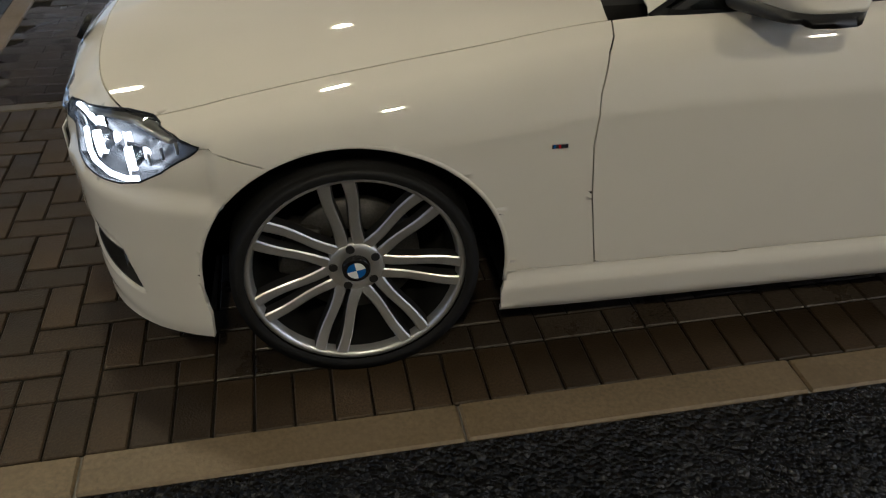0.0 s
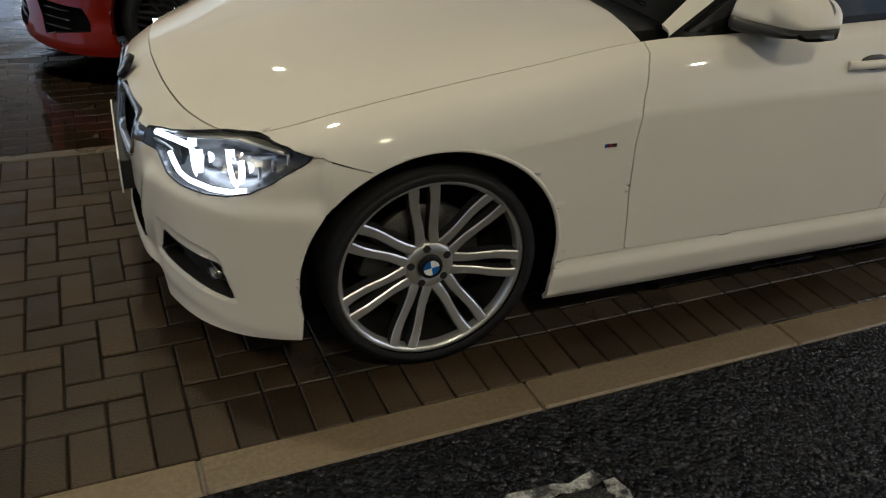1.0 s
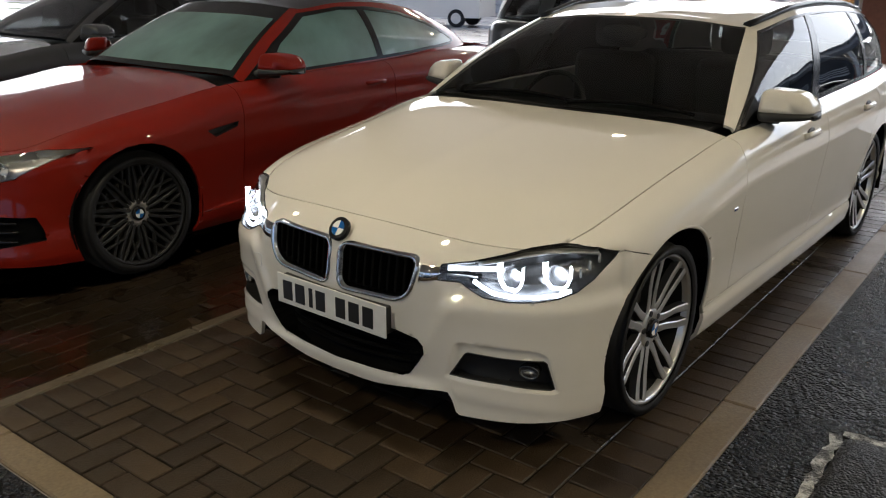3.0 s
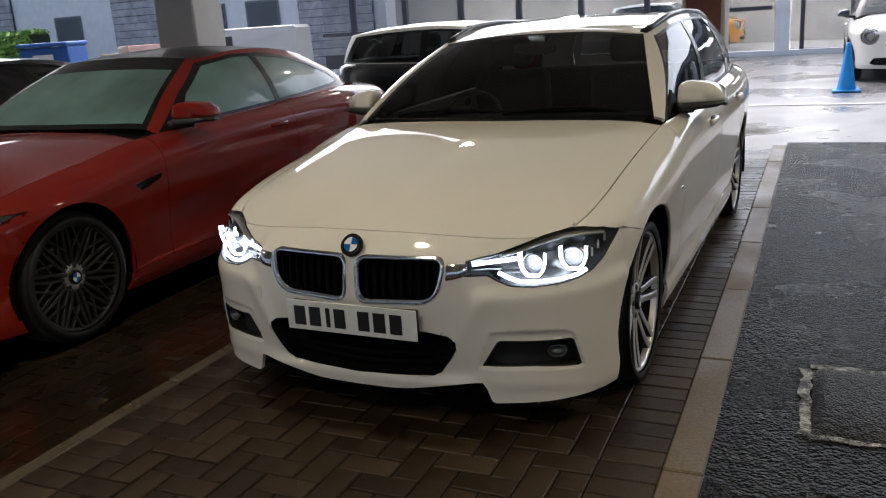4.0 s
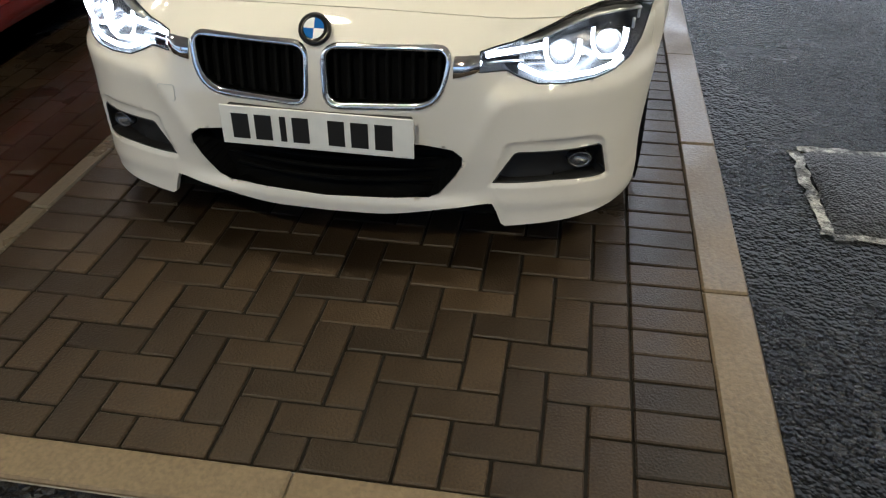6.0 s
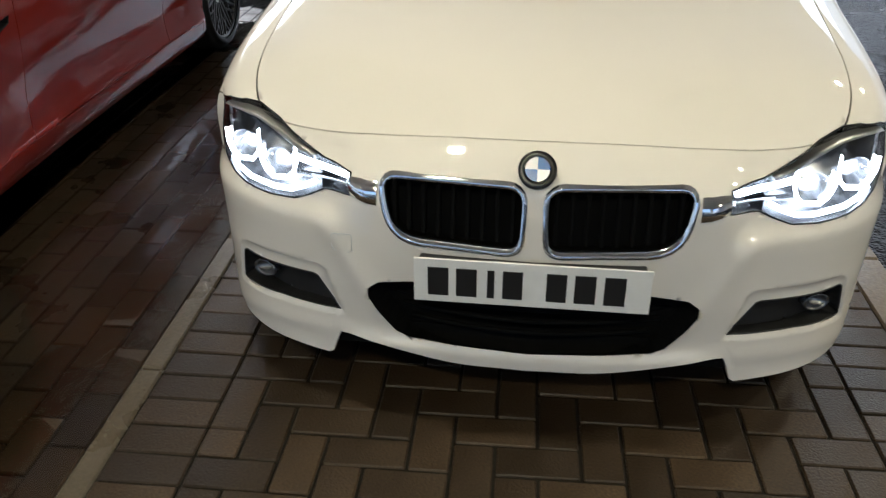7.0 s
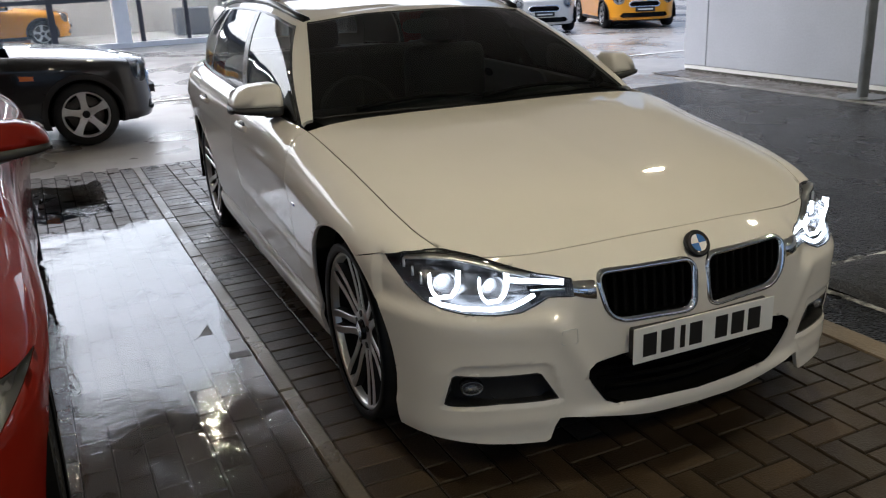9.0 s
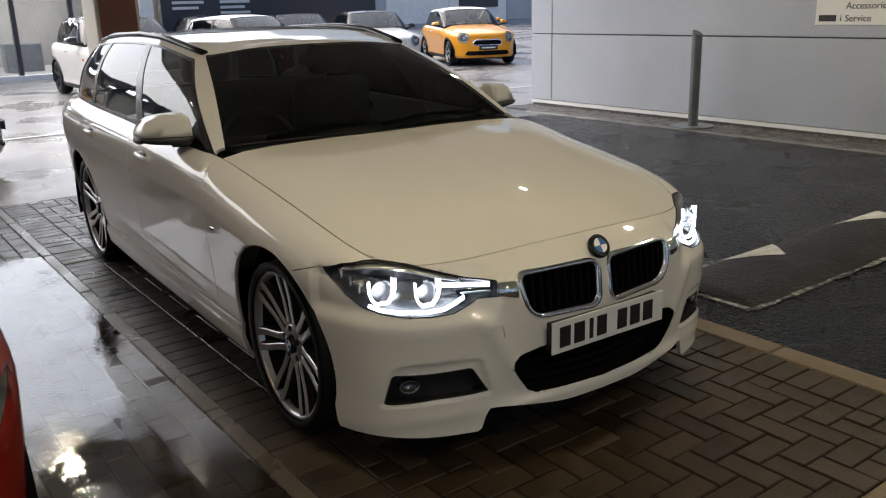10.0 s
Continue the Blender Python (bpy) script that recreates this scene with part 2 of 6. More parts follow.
def words(name, text, size, m, material, parent=None, depth=0.002):
    cu = bpy.data.curves.new(name, "FONT")
    cu.body, cu.size, cu.extrude = text, size, depth
    cu.materials.append(material)
    ob = new(name, cu)
    if parent:
        ob.parent = parent
    ob.matrix_world = m
    return ob


# ---- the ground ----
g = bmesh.new()
bmesh.ops.create_grid(g, x_segments=60, y_segments=60, size=300)
bmesh.ops.translate(g, vec=(0, 0, -0.004), verts=g.verts)
tagged(obj("ground", g, M["yard"]), "wet grey concrete yard with darker stains", "ground", kind="structure")
KERB_OUT, KERB_IN, BAY_L, BAY_R, STRIP_X = -1.20, -1.075, 0.95, 1.015, -1.44
# lane of asphalt beside the bay, level with the kerb
g = boxed(-30, 5.95, -5.95, KERB_OUT - 0.002, -0.1, 0.001)
tagged(obj("road", g, M["asphalt"]), "dark wet coarse asphalt lane beside the parking bay", "road", kind="structure")
g = boxed(-30, STRIP_X - 0.125, KERB_OUT, 14, -0.1, 0.001)
tagged(obj("road_apron", g, M["asphalt"]), "dark asphalt apron in front of the parking bays", "road", kind="structure")


def kerb_run(name, label, cells, material="kerb"):
    k = empty(name)
    tagged(k, label, "kerb", kind="structure")
    for i, (x0, x1, y0, y1) in enumerate(cells):
        part("kerb_stone", boxed(x0 + 0.003, x1 - 0.003, y0, y1, -0.12, 0.006 + 0.0015 * (i % 3), bevel=0.006), M[material], k)


kerb_run("kerb_lane", "worn tan concrete kerb flush between bricks and asphalt", [(STRIP_X - 0.12 + 0.915 * i, STRIP_X - 0.12 + 0.915 * (i + 1), KERB_OUT, KERB_IN) for i in range(8)])
kerb_run("kerb_bay", "narrow wet concrete edging between two parking bays", [(STRIP_X + 0.915 * i, STRIP_X + 0.915 * (i + 1), BAY_L, BAY_R) for i in range(7)], "kerb_wet")
kerb_run("kerb_front", "worn tan concrete kerb across the front of the bays", [(STRIP_X - 0.12, STRIP_X, KERB_IN + 0.003 + 0.915 * i, KERB_IN + 0.915 * (i + 1)) for i in range(9)])
kerb_run("kerb_wall", "pale concrete kerb along the cladded wall", [(-22 + 0.915 * i, -22 + 0.915 * (i + 1), -6.08, -5.955) for i in range(31)], "kerb_grey")

# speed hump with worn white outline across the lane
h = bmesh.new()
prof = [(-0.30 + 0.6 * i / 14, 0.05 * math.sin(math.pi * i / 14) ** 0.8 - 0.002) for i in range(15)]
for y in (-1.50, -1.54, -5.7):
    f = 0.25 if y == -1.50 else 1
    for x, z in prof:
        h.verts.new((x, y, -0.002 + (z + 0.002) * f))
h.verts.ensure_lookup_table()
for r in range(2):
    for i in range(14):
        h.faces.new((h.verts[r * 15 + i], h.verts[r * 15 + i + 1], h.verts[r * 15 + i + 16], h.verts[r * 15 + i + 15]))
bmesh.ops.recalc_face_normals(h, faces=h.faces)
hump = tagged(obj("speed_hump", h, M["hump"], smooth=True), "low black asphalt speed hump with worn white outline", "speed hump")


def paint(name, quads, z=0.004, material="roadpaint"):
    bm = bmesh.new()
    for q in quads:
        bm.faces.new([bm.verts.new((x, y, z)) for x, y in q])
    bmesh.ops.recalc_face_normals(bm, faces=bm.faces)
    e = bmesh.ops.extrude_face_region(bm, geom=bm.faces[:])
    bmesh.ops.translate(bm, vec=(0, 0, 0.002), verts=[v for v in e["geom"] if isinstance(v, bmesh.types.BMVert)])
    return obj(name, bm, M[material])


def ragged(x0, x1, y0, y1, n, amount):
    """A strip of quads whose edges wander."""
    out, prev = [], None
    along_y = abs(y1 - y0) > abs(x1 - x0)
    for i in range(n + 1):
        t = i / n
        a, b = random.uniform(-amount, amount), random.uniform(-amount, amount)
        row = ((x0 + a, y0 + (y1 - y0) * t), (x1 + b, y0 + (y1 - y0) * t)) if along_y else ((x0 + (x1 - x0) * t, y0 + a), (x0 + (x1 - x0) * t, y1 + b))
        if prev:
            out.append((prev[0], prev[1], row[1], row[0]))
        prev = row
    return out


tagged(paint("hump_marking", ragged(-0.29, 0.27, -1.50, -1.46, 14, 0.012) + ragged(0.27, 0.31, -2.0, -1.49, 10, 0.012) + ragged(-0.315, -0.285, -4.6, -1.49, 40, 0.010)),
       "worn white paint outlining the speed hump", "road marking", kind="structure")
for k in range(3):
    y0 = -2.02 - 1.25 * k
    tri = bmesh.new()
    n = 8
    rows_ = []
    for i in range(n + 1):
        t = i / n
        x = 0.30 - 0.26 * t
        half = 0.27 * (1 - t) + 0.004
        z = 0.0015 + 0.05 * math.sin(math.pi * (x + .3) / .6) ** 0.8
        rows_.append((tri.verts.new((x, y0 - .27 - half, z)), tri.verts.new((x, y0 - .27 + half, z))))
    for a, b in zip(rows_, rows_[1:]):
        tri.faces.new((a[0], a[1], b[1], b[0]))
    part("hump_triangle", tri, M["paint_line"], hump, "worn white triangle")
tagged(paint("yard_line", [((8.95, -9), (9.05, -9), (9.3, 3), (9.2, 3))], 0.004, "paint_line"), "thin white painted line on the yard", "road marking", kind="structure")

# ---- canopy, columns, wall ----
c = boxed(-9, 8.0, -6.7, 17, SOFFIT, SOFFIT + 0.12)
for k in range(1, 12):
    box(c, -9 + 1.4 * k - 0.006, -9 + 1.4 * k + 0.006, -6.69, 16.9, SOFFIT - 0.004, SOFFIT + 0.01)
tagged(obj("ceiling", c, M["soffit"]), "pale panelled canopy soffit over the parking bays", "ceiling", kind="structure")
tagged(obj("trim_canopy", boxed(8.0, 8.15, -6.9, 17.15, SOFFIT - 0.15, SOFFIT + 0.7), M["white"]), "deep pale fascia along the canopy edge", "fascia", kind="structure")

tagged(obj("trim_canopy_side", boxed(-9, 7.998, 17.0, 17.15, SOFFIT - 0.15, SOFFIT + 0.7), M["white"]), "deep pale fascia along the side of the canopy", "fascia", kind="structure")


def downlight(x, y, power):
    e = empty("downlight", pose(x, y, SOFFIT))
    tagged(e, "round recessed warm downlight in the canopy soffit", "downlight", group="downlights in the canopy")
    ring = bmesh.new()
    for r0, r1, z0, z1 in ((0.11, 0.135, -0.012, -0.012), (0.135, 0.14, -0.012, 0.0), (0.11, 0.11, -0.012, 0.0)):
        a = [ring.verts.new((r0 * math.cos(i * math.pi / 12), r0 * math.sin(i * math.pi / 12), z0)) for i in range(24)]
        b = [ring.verts.new((r1 * math.cos(i * math.pi / 12), r1 * math.sin(i * math.pi / 12), z1)) for i in range(24)]
        for i in range(24):
            ring.faces.new((a[i], a[(i + 1) % 24], b[(i + 1) % 24], b[i]))
    part("bezel", ring, M["white"], e)
    d = bmesh.new()
    bmesh.ops.create_circle(d, cap_ends=True, segments=24, radius=0.108)
    bmesh.ops.translate(d, vec=(0, 0, -0.006), verts=d.verts)
    part("diffuser", d, M["lamp"], e)
    lt = new("downlight_lamp", bpy.data.lights.new("downlight_lamp", "SPOT"))
    lt.data.energy, lt.data.color, lt.data.spot_size, lt.data.spot_blend, lt.data.shadow_soft_size = power, (1.0, 0.82, 0.50), radians(150), 0.6, 0.1
    lt.location = (0, 0, -0.03)
    lt.parent = e


for x, y, power in ((-4.4, -4.3, 112), (-4.4, .3, 165), (-4.4, 4.9, 85), (-.4, -4.3, 165), (-.65, .8, 88), (-.4, 4.9, 60), (3.6, -4.3, 165), (7.6, .3, 60), (7.2, 2.9, 60)):
    downlight(x, y, power)


def column(x, y, w):
    e = empty("column", pose(x, y, 0))
    tagged(e, "square pale rendered canopy column with grey base", "column", kind="structure")
    part("shaft", boxed(-w, w, -w, w, 0.0, SOFFIT, bevel=0.015), M["render"], e)
    part("base", boxed(-w - 0.03, w + 0.03, -w - 0.03, w + 0.03, 0, 0.12, bevel=0.01), M["kerb"], e)


cg_ = empty("column_panelled", pose(4.86, 5.1, 0))
tagged(cg_, "white canopy column with its shaded front face coloured grey", "column", kind="structure")
part("shaft", boxed(-.24, .26, -.26, .26, 0, SOFFIT, bevel=.01), M["white"], cg_)
# thin grey slab: the shade on the column's front put into colour
part("panel", boxed(-.265, -.242, -.25, .25, .02, SOFFIT - .02, bevel=.004), M["shaded_grey"], cg_)
column(4.75, 10.55, 0.25)
cl_ = empty("column_faced", pose(5.9, -.40, 0))
tagged(cl_, "white canopy column faced with a terracotta panel", "column", kind="structure")
part("shaft", boxed(-.17, .25, -.20, .20, 0, SOFFIT, bevel=.01), M["render"], cl_)
part("panel", boxed(-.195, -.172, -.165, .165, .02, SOFFIT - .02, bevel=.004), M["brown"], cl_)
column(-8.5, 4.92, 0.3)
column(-8.5, -1.9, 0.3)

# cladded wall along the lane, panel by panel
wall = empty("wall_lane")
tagged(wall, "pale grey metal cladding wall with dark joints", "wall", kind="structure")
part("wall_core", boxed(-24, 7.0, -7.0, -6.73, 0, 4.2), M["clad_dark"], wall)
for row, (z0, z1) in enumerate(((0.075, 1.01), (1.025, 2.4), (2.415, 3.88))):
    edges = [7.02, 6.58, 3.1 - 3.3, -3.5, -6.8, -10.1, -13.4, -16.7, -20, -24]
    for a, b in zip(edges, edges[1:]):
        part("panel", boxed(b + 0.006, a - 0.006, -6.735, -6.70, z0, z1, bevel=0.004), M["clad"], wall)
for z0, z1 in ((0.075, 1.01), (1.025, 2.4), (2.415, 3.88)):
    part("panel", boxed(7.0, 7.03, -7.0, -6.737, z0, z1, bevel=0.004), M["clad"], wall)
part("plinth", boxed(-24, 7.0, -6.74, -6.708, 0.02, 0.068), M["white"], wall)
strip = boxed(-24, 6.9, -6.72, -6.085, -0.05, 0.008)
tagged(obj("pavement_wall", strip, M["brick_rest"]), "narrow brown brick strip at the foot of the wall", "pavement", kind="structure")

# dark gravel between the cladding and the bricks
rg_ = random.Random(21)
gv, gf = [], []
for k in range(2600):
    x, y, r = rg_.uniform(-2.0, 6.9), -6.70 + abs(rg_.gauss(0, .075)), rg_.uniform(.008, .022)
    turn, n0 = rg_.uniform(0, 6.28), len(gv)
    for a in range(5):
        gv.append((x + r * math.cos(turn + a * 1.257), y + r * .8 * math.sin(turn + a * 1.257), .006))
    gv.append((x + rg_.uniform(-.3, .3) * r, y, .008 + r * rg_.uniform(.5, 1.1)))
    gf += [(n0 + a, n0 + (a + 1) % 5, n0 + 5) for a in range(5)]
me = bpy.data.meshes.new("gravel")
me.from_pydata(gv, [], gf)
me.materials.append(M["gravel"])
tagged(new("gravel", me), "dark gravel along the foot of the wall", "gravel", kind="stuff")

post = empty("bollard", pose(3.72, -6.25, 0.008))
tagged(post, "tall grey steel bollard with slanted top and round base", "bollard")
b = tube(bmesh.new(), (0, 0, 0.0), (0, 0, 1.07), 0.057, sides=24)
for v in b.verts:
    if v.co.z > 0.5:
        v.co.z += v.co.x * 0.55
part("tube", b, M["steel"], post, smooth=False)
part("base_plate", tube(bmesh.new(), (0, 0, 0), (0, 0, 0.012), 0.24, sides=28), M["steel"], post)

# sign on the wall
sg = empty("wall_sign", pose(0, -6.694, 0))
tagged(sg, "white sign with dark lettering on the grey wall", "sign")
part("board", boxed(1.3, 2.56, 0.0, 0.006, 1.15, 1.62, bevel=0.002), M["white"], sg)
for txt, x, z in (("Service", 2.235, 1.185), ("i", 2.29, 1.185), ("Accessories", 2.235, 1.31), ("Parts and", 2.235, 1.42)):
    words("lettering", txt, 0.095, pose(x, -6.686, z, 90, 0, 180), M["ink"], sg)
for z in (1.185, 1.42):
    part("bar", boxed(2.33, 2.52, 0.007, 0.009, z, z + 0.065), M["ink"], sg)

# ---- the showroom across the yard ----
show = empty("showroom")
tagged(show, "glass and dark grey showroom across the yard", "building")
X = 20.0
part("wall", boxed(X + 5, X + 5.3, -11, 12.6, 0, 3.0), M["shop"], show)
part("roof", boxed(X - 0.3, X + 5.5, -11, 12.6, 2.95, 3.35, bevel=0.03), M["clad_mid"], show)
part("floor", boxed(X, X + 5, -11, 12.6, 0.0, 0.08), M["shop"], show)
part("sill", boxed(X - 0.25, X + 0.1, -5.0, 12.6, 0.0, 0.12), M["white"], show)
for y in (-0.55, -5.2):
    part("pier", boxed(X - 0.2, X + 0.15, y - 0.17, y + 0.17, 0.0, 2.95), M["white"], show)
part("panel", boxed(X - 0.1, X + 0.1, -11, -5.6, 0.0, 2.95), M["clad_dark"], show)
for y in [1.0 + 1.75 * i for i in range(7)]:
    part("mullion", boxed(X - 0.12, X + 0.04, y - 0.07, y + 0.07, 0.12, 2.95), M["clad_dark"], show)
for z in (1.15, 2.3):
    part("transom", boxed(X - 0.1, X + 0.03, -0.3, 12.6, z - 0.05, z + 0.05), M["clad_dark"], show)
for y0, y1 in ((-5.0, -0.75), (-0.35, 12.6)):
    part("pane", boxed(X, X + 0.015, y0, y1, 0.12, 2.95), M["glass_far"], show)
for y in (-4.9, -3.4, -2.1, -1.0):
    part("mullion", boxed(X - 0.08, X + 0.04, y - 0.05, y + 0.05, 0.12, 2.95), M["clad_dark"], show)
part("kick_panel", boxed(X - 0.06, X - 0.01, 3.0, 12.6, 0.12, 0.55), M["clad_dark"], show)
for y0, n in ((-5.9, 4), (-7.2, 7)):
    for k in range(n):
        part("lettering_bar", boxed(X - 0.12, X - 0.1, y0 - (.7 if k % 2 else .85), y0, 1.95 - .14 * k, 2.02 - .14 * k), M["ink_white"], show)
for y in (-3.6, -1.2, 1.9, 5.4, 8.9):
    for x in (X + 1.3, X + 3.4):
        part("ceiling_light", boxed(x - .3, x + .3, y - .6, y + .6, 2.90, 2.948), M["shop_light"], show)
for y, w, h, m in ((-2.6, .9, .8, "clad_mid"), (2.2, 1.4, .9, "brown"), (5.5, 1.2, 1.1, "white"), (-4.2, .7, 1.2, "render"), (9, 1.5, .8, "clad")):
    st_ = obj("display_stand", boxed(X + 2, X + 2.6, y - w / 2, y + w / 2, .08, h, bevel=.03), M[m])
    tagged(st_, "display stand inside the showroom glass", "display stand", group="stands in the showroom")

# ---- pale building beyond the hedge ----
nb = empty("neighbour_building")
tagged(nb, "pale rendered building with grey slate piers beyond the hedge", "building")
part("wall", boxed(26, 33, 13.5, 44, 0, 6.5), M["white"], nb)
part("roof", boxed(25.7, 33.3, 13.2, 44.3, 6.5, 6.8, bevel=.04), M["clad_mid"], nb)
rs_ = random.Random(8)
for y0, y1 in ((14.0, 17.3), (24.0, 26.8), (32.8, 35.6), (40.5, 43)):
    pier = part("slate_pier", boxed(25.93, 26.0, y0, y1, 0, 6.4), M["clad_dark"], nb, "grey slate cladding")
    for k in range(21):
        part("slate", boxed(25.93 - rs_.uniform(.02, .07), 25.93, y0 + rs_.uniform(0, .05), y1 - rs_.uniform(0, .05), .3 * k + .01, .3 * k + .29, bevel=.008), M["slate"], pier)
for y in (19.0, 21.6, 29.5):
    wd = part("window", boxed(25.96, 26.0, y - .8, y + .8, 1.0, 2.6), M["clad_mid"], nb)
    part("pane", boxed(25.95, 25.957, y - .72, y + .72, 1.08, 2.52), M["glass_far"], wd)

# ---- long pale shed beyond the yard ----
shed = empty("industrial_shed")
tagged(shed, "long pale metal shed beyond the parked cars", "building")
part("wall", boxed(44, 60, -75, 2, 0, 7), M["clad"], shed)
part("roof", boxed(43.6, 60.4, -75.4, 2.4, 7, 7.5, bevel=.05), M["clad_mid"], shed)
for k in range(15):
    y = -73 + 5 * k
    part("panel", boxed(43.94, 44, y + .03, y + 4.97, .3, 6.9, bevel=.01), M["white" if k % 3 else "clad"], shed)
    if k % 2:
        part("window", boxed(43.9, 43.938, y + .8, y + 4.2, 1.2, 2.6), M["clad_dark"], shed)

# ---- cars ----
def glazing(name, tint, ior=1.5, rough=0.0):
    """Thin glass: clear or tinted to look through, with a mirror gloss that grows towards grazing."""
    m = bpy.data.materials.new(name)
    m.use_nodes = True
    n, l = m.node_tree.nodes, m.node_tree.links
    n.remove(n["Principled BSDF"])
    tr, gl, fr, mx = n.new("ShaderNodeBsdfTransparent"), n.new("ShaderNodeBsdfGlossy"), n.new("ShaderNodeFresnel"), n.new("ShaderNodeMixShader")
    tr.inputs["Color"].default_value = (*tint, 1)
    gl.inputs["Roughness"].default_value = rough
    fr.inputs["IOR"].default_value = ior
    l.new(fr.outputs[0], mx.inputs[0])
    l.new(tr.outputs[0], mx.inputs[1])
    l.new(gl.outputs[0], mx.inputs[2])
    l.new(mx.outputs[0], n["Material Output"].inputs["Surface"])
    return m


M.update({
    "paint_white": mat("white_car_paint", (0.66, 0.63, 0.58), 0.6, 0, 0.015, 3, 0.012, 700, coat=1.0, spec=0.12),
    "paint_red": mat("orange_red_metallic_paint", (0.17, 0.0075, 0.002), 0.5, 0.0, 0.06, 3, 0.12, 900, coat=0.65, spec=0.08),
    "paint_black": mat("black_car_paint", (0.008, 0.008, 0.010), 0.4, 0, 0.1, 3, coat=1.0, spec=0.2),
    "paint_grey": mat("dark_grey_car_paint", (0.05, 0.052, 0.058), 0.4, 0.3, 0.08, 3, coat=1.0, spec=0.3),
    "paint_yellow": mat("yellow_orange_car_paint", (0.72, 0.30, 0.012), 0.5, 0, 0.03, 3, coat=1.0, spec=0.2),
    "trim_black": mat("gloss_black_trim", (0.008, 0.008, 0.009), 0.22, 0, 0.05, 8, spec=0.3),
    "plastic": mat("black_plastic", (0.012, 0.012, 0.013), 0.5, 0, 0.2, 12, 0.15, 300, 0.15),
    "void": mat("dark_wheelhouse_lining", (0.004, 0.004, 0.004), 0.9, 0, 0.2, 10, spec=0.05),
    "carbon": mat("dark_roof_panel", (0.012, 0.007, 0.006), 0.5, 0, 0.15, 6, coat=0.05, spec=0.1),
    "chrome": mat("chrome", (0.78, 0.78, 0.79), 0.08, 1.0, 0.03, 30),
    "rubber": mat("tyre_rubber", (0.009, 0.009, 0.010), 0.6, 0, 0.2, 14, 0.15, 120, 0.15, spec=0.3),
    "alloy": mat("silver_alloy", (0.60, 0.60, 0.60), 0.34, 0.85, 0.06, 10, 0.05, 300),
    "alloy_dark": mat("dark_grey_alloy", (0.022, 0.022, 0.024), 0.45, 0.3, 0.1, 10, spec=0.25),
    "iron": mat("brake_iron", (0.10, 0.095, 0.09), 0.45, 0.8, 0.2, 20, 0.2, 200),
    "glass": glazing("tinted_window_glass", (0.30, 0.32, 0.32), 1.6),
    "glass_screen": glazing("tinted_windscreen_glass", (0.37, 0.40, 0.39), 1.5),
    "glass_clear": glazing("clear_window_glass", (0.52, 0.56, 0.55), 1.6),
    "glass_mist": mat("misted_window_glass", (0.13, 0.235, 0.235), 0.3, 0, 0.45, 2.2, ior=1.5, alpha=0.9, coat=0.7),
    "lens": glazing("clear_lamp_lens", (0.93, 0.94, 0.95), 1.45),
    # near-black, almost no gloss: the shade behind the spokes is in its colour
    "barrel": mat("shaded_wheel_barrel", (0.012, 0.012, 0.012), 0.9, 0.0, 0.2, 10, spec=0.03),
    "reflector": mat("lamp_reflector", (0.65, 0.65, 0.66), 0.18, 1.0, 0.1, 20),
    "led": mat("lit_led_ring", (1, 1, 1), 0.4, emit=((0.95, 0.98, 1.0), 4.5)),
    "beam": mat("lit_projector_lens", (0.8, 0.8, 0.8), 0.1, emit=((0.97, 0.98, 1.0), 1.5)),
    "led_dim": mat("lit_led_strip", (1, 1, 1), 0.4, emit=((0.93, 0.97, 1.0), 4.0)),
    "lamp_inner": mat("lamp_housing", (0.16, 0.16, 0.165), 0.26, 0.85, 0.1, 20),
    "lamp_bowl": mat("dark_lamp_bowl", (0.34, 0.34, 0.35), 0.25, 0.95, 0.1, 20),
    "lamp_trim": mat("satin_lamp_trim", (0.5, 0.5, 0.5), 0.38, 0.85, 0.1, 20),
    "indicator": mat("orange_indicator_lens", (0.75, 0.2, 0.01), 0.15, coat=1.0),
    "red_lens": mat("red_lamp_lens", (0.45, 0.01, 0.012), 0.12, coat=1.0),
    "seat": mat("black_leather", (0.02, 0.02, 0.021), 0.5, 0, 0.15, 20),
    "plate": mat("white_plate", (0.72, 0.72, 0.70), 0.35, 0, 0.04, 20, coat=0.5),
    "plate_black": mat("black_plate_ink", (0.01, 0.01, 0.01), 0.4),
    "blue": mat("badge_blue", (0.01, 0.10, 0.36), 0.2, coat=1.0),
    "badge_white": mat("badge_white", (0.75, 0.76, 0.78), 0.2, coat=1.0),
})


def spline(points, n_sub=24):
    """A smooth curve through rows of numbers, as dense rows, by chord length."""
    p = [np.array(r, float) for r in points]
    p = [2 * p[0] - p[1]] + p + [2 * p[-1] - p[-2]]
    out = []
    for i in range(1, len(p) - 2):
        d = [max(1e-6, np.linalg.norm(p[k + 1][:2] - p[k][:2])) ** 0.5 for k in (i - 1, i, i + 1)]
        t = np.cumsum([0] + d)
        for u in np.linspace(t[1], t[2], n_sub, endpoint=False):
            a1 = (t[1] - u) / d[0] * p[i - 1] + (u - t[0]) / d[0] * p[i]
            a2 = (t[2] - u) / d[1] * p[i] + (u - t[1]) / d[1] * p[i + 1]
            a3 = (t[3] - u) / d[2] * p[i + 1] + (u - t[2]) / d[2] * p[i + 2]
            b1 = (t[2] - u) / (t[2] - t[0]) * a1 + (u - t[0]) / (t[2] - t[0]) * a2
            b2 = (t[3] - u) / (t[3] - t[1]) * a2 + (u - t[1]) / (t[3] - t[1]) * a3
            out.append((t[2] - u) / d[1] * b1 + (u - t[1]) / d[1] * b2)
    out.append(p[-2])
    return np.array(out)


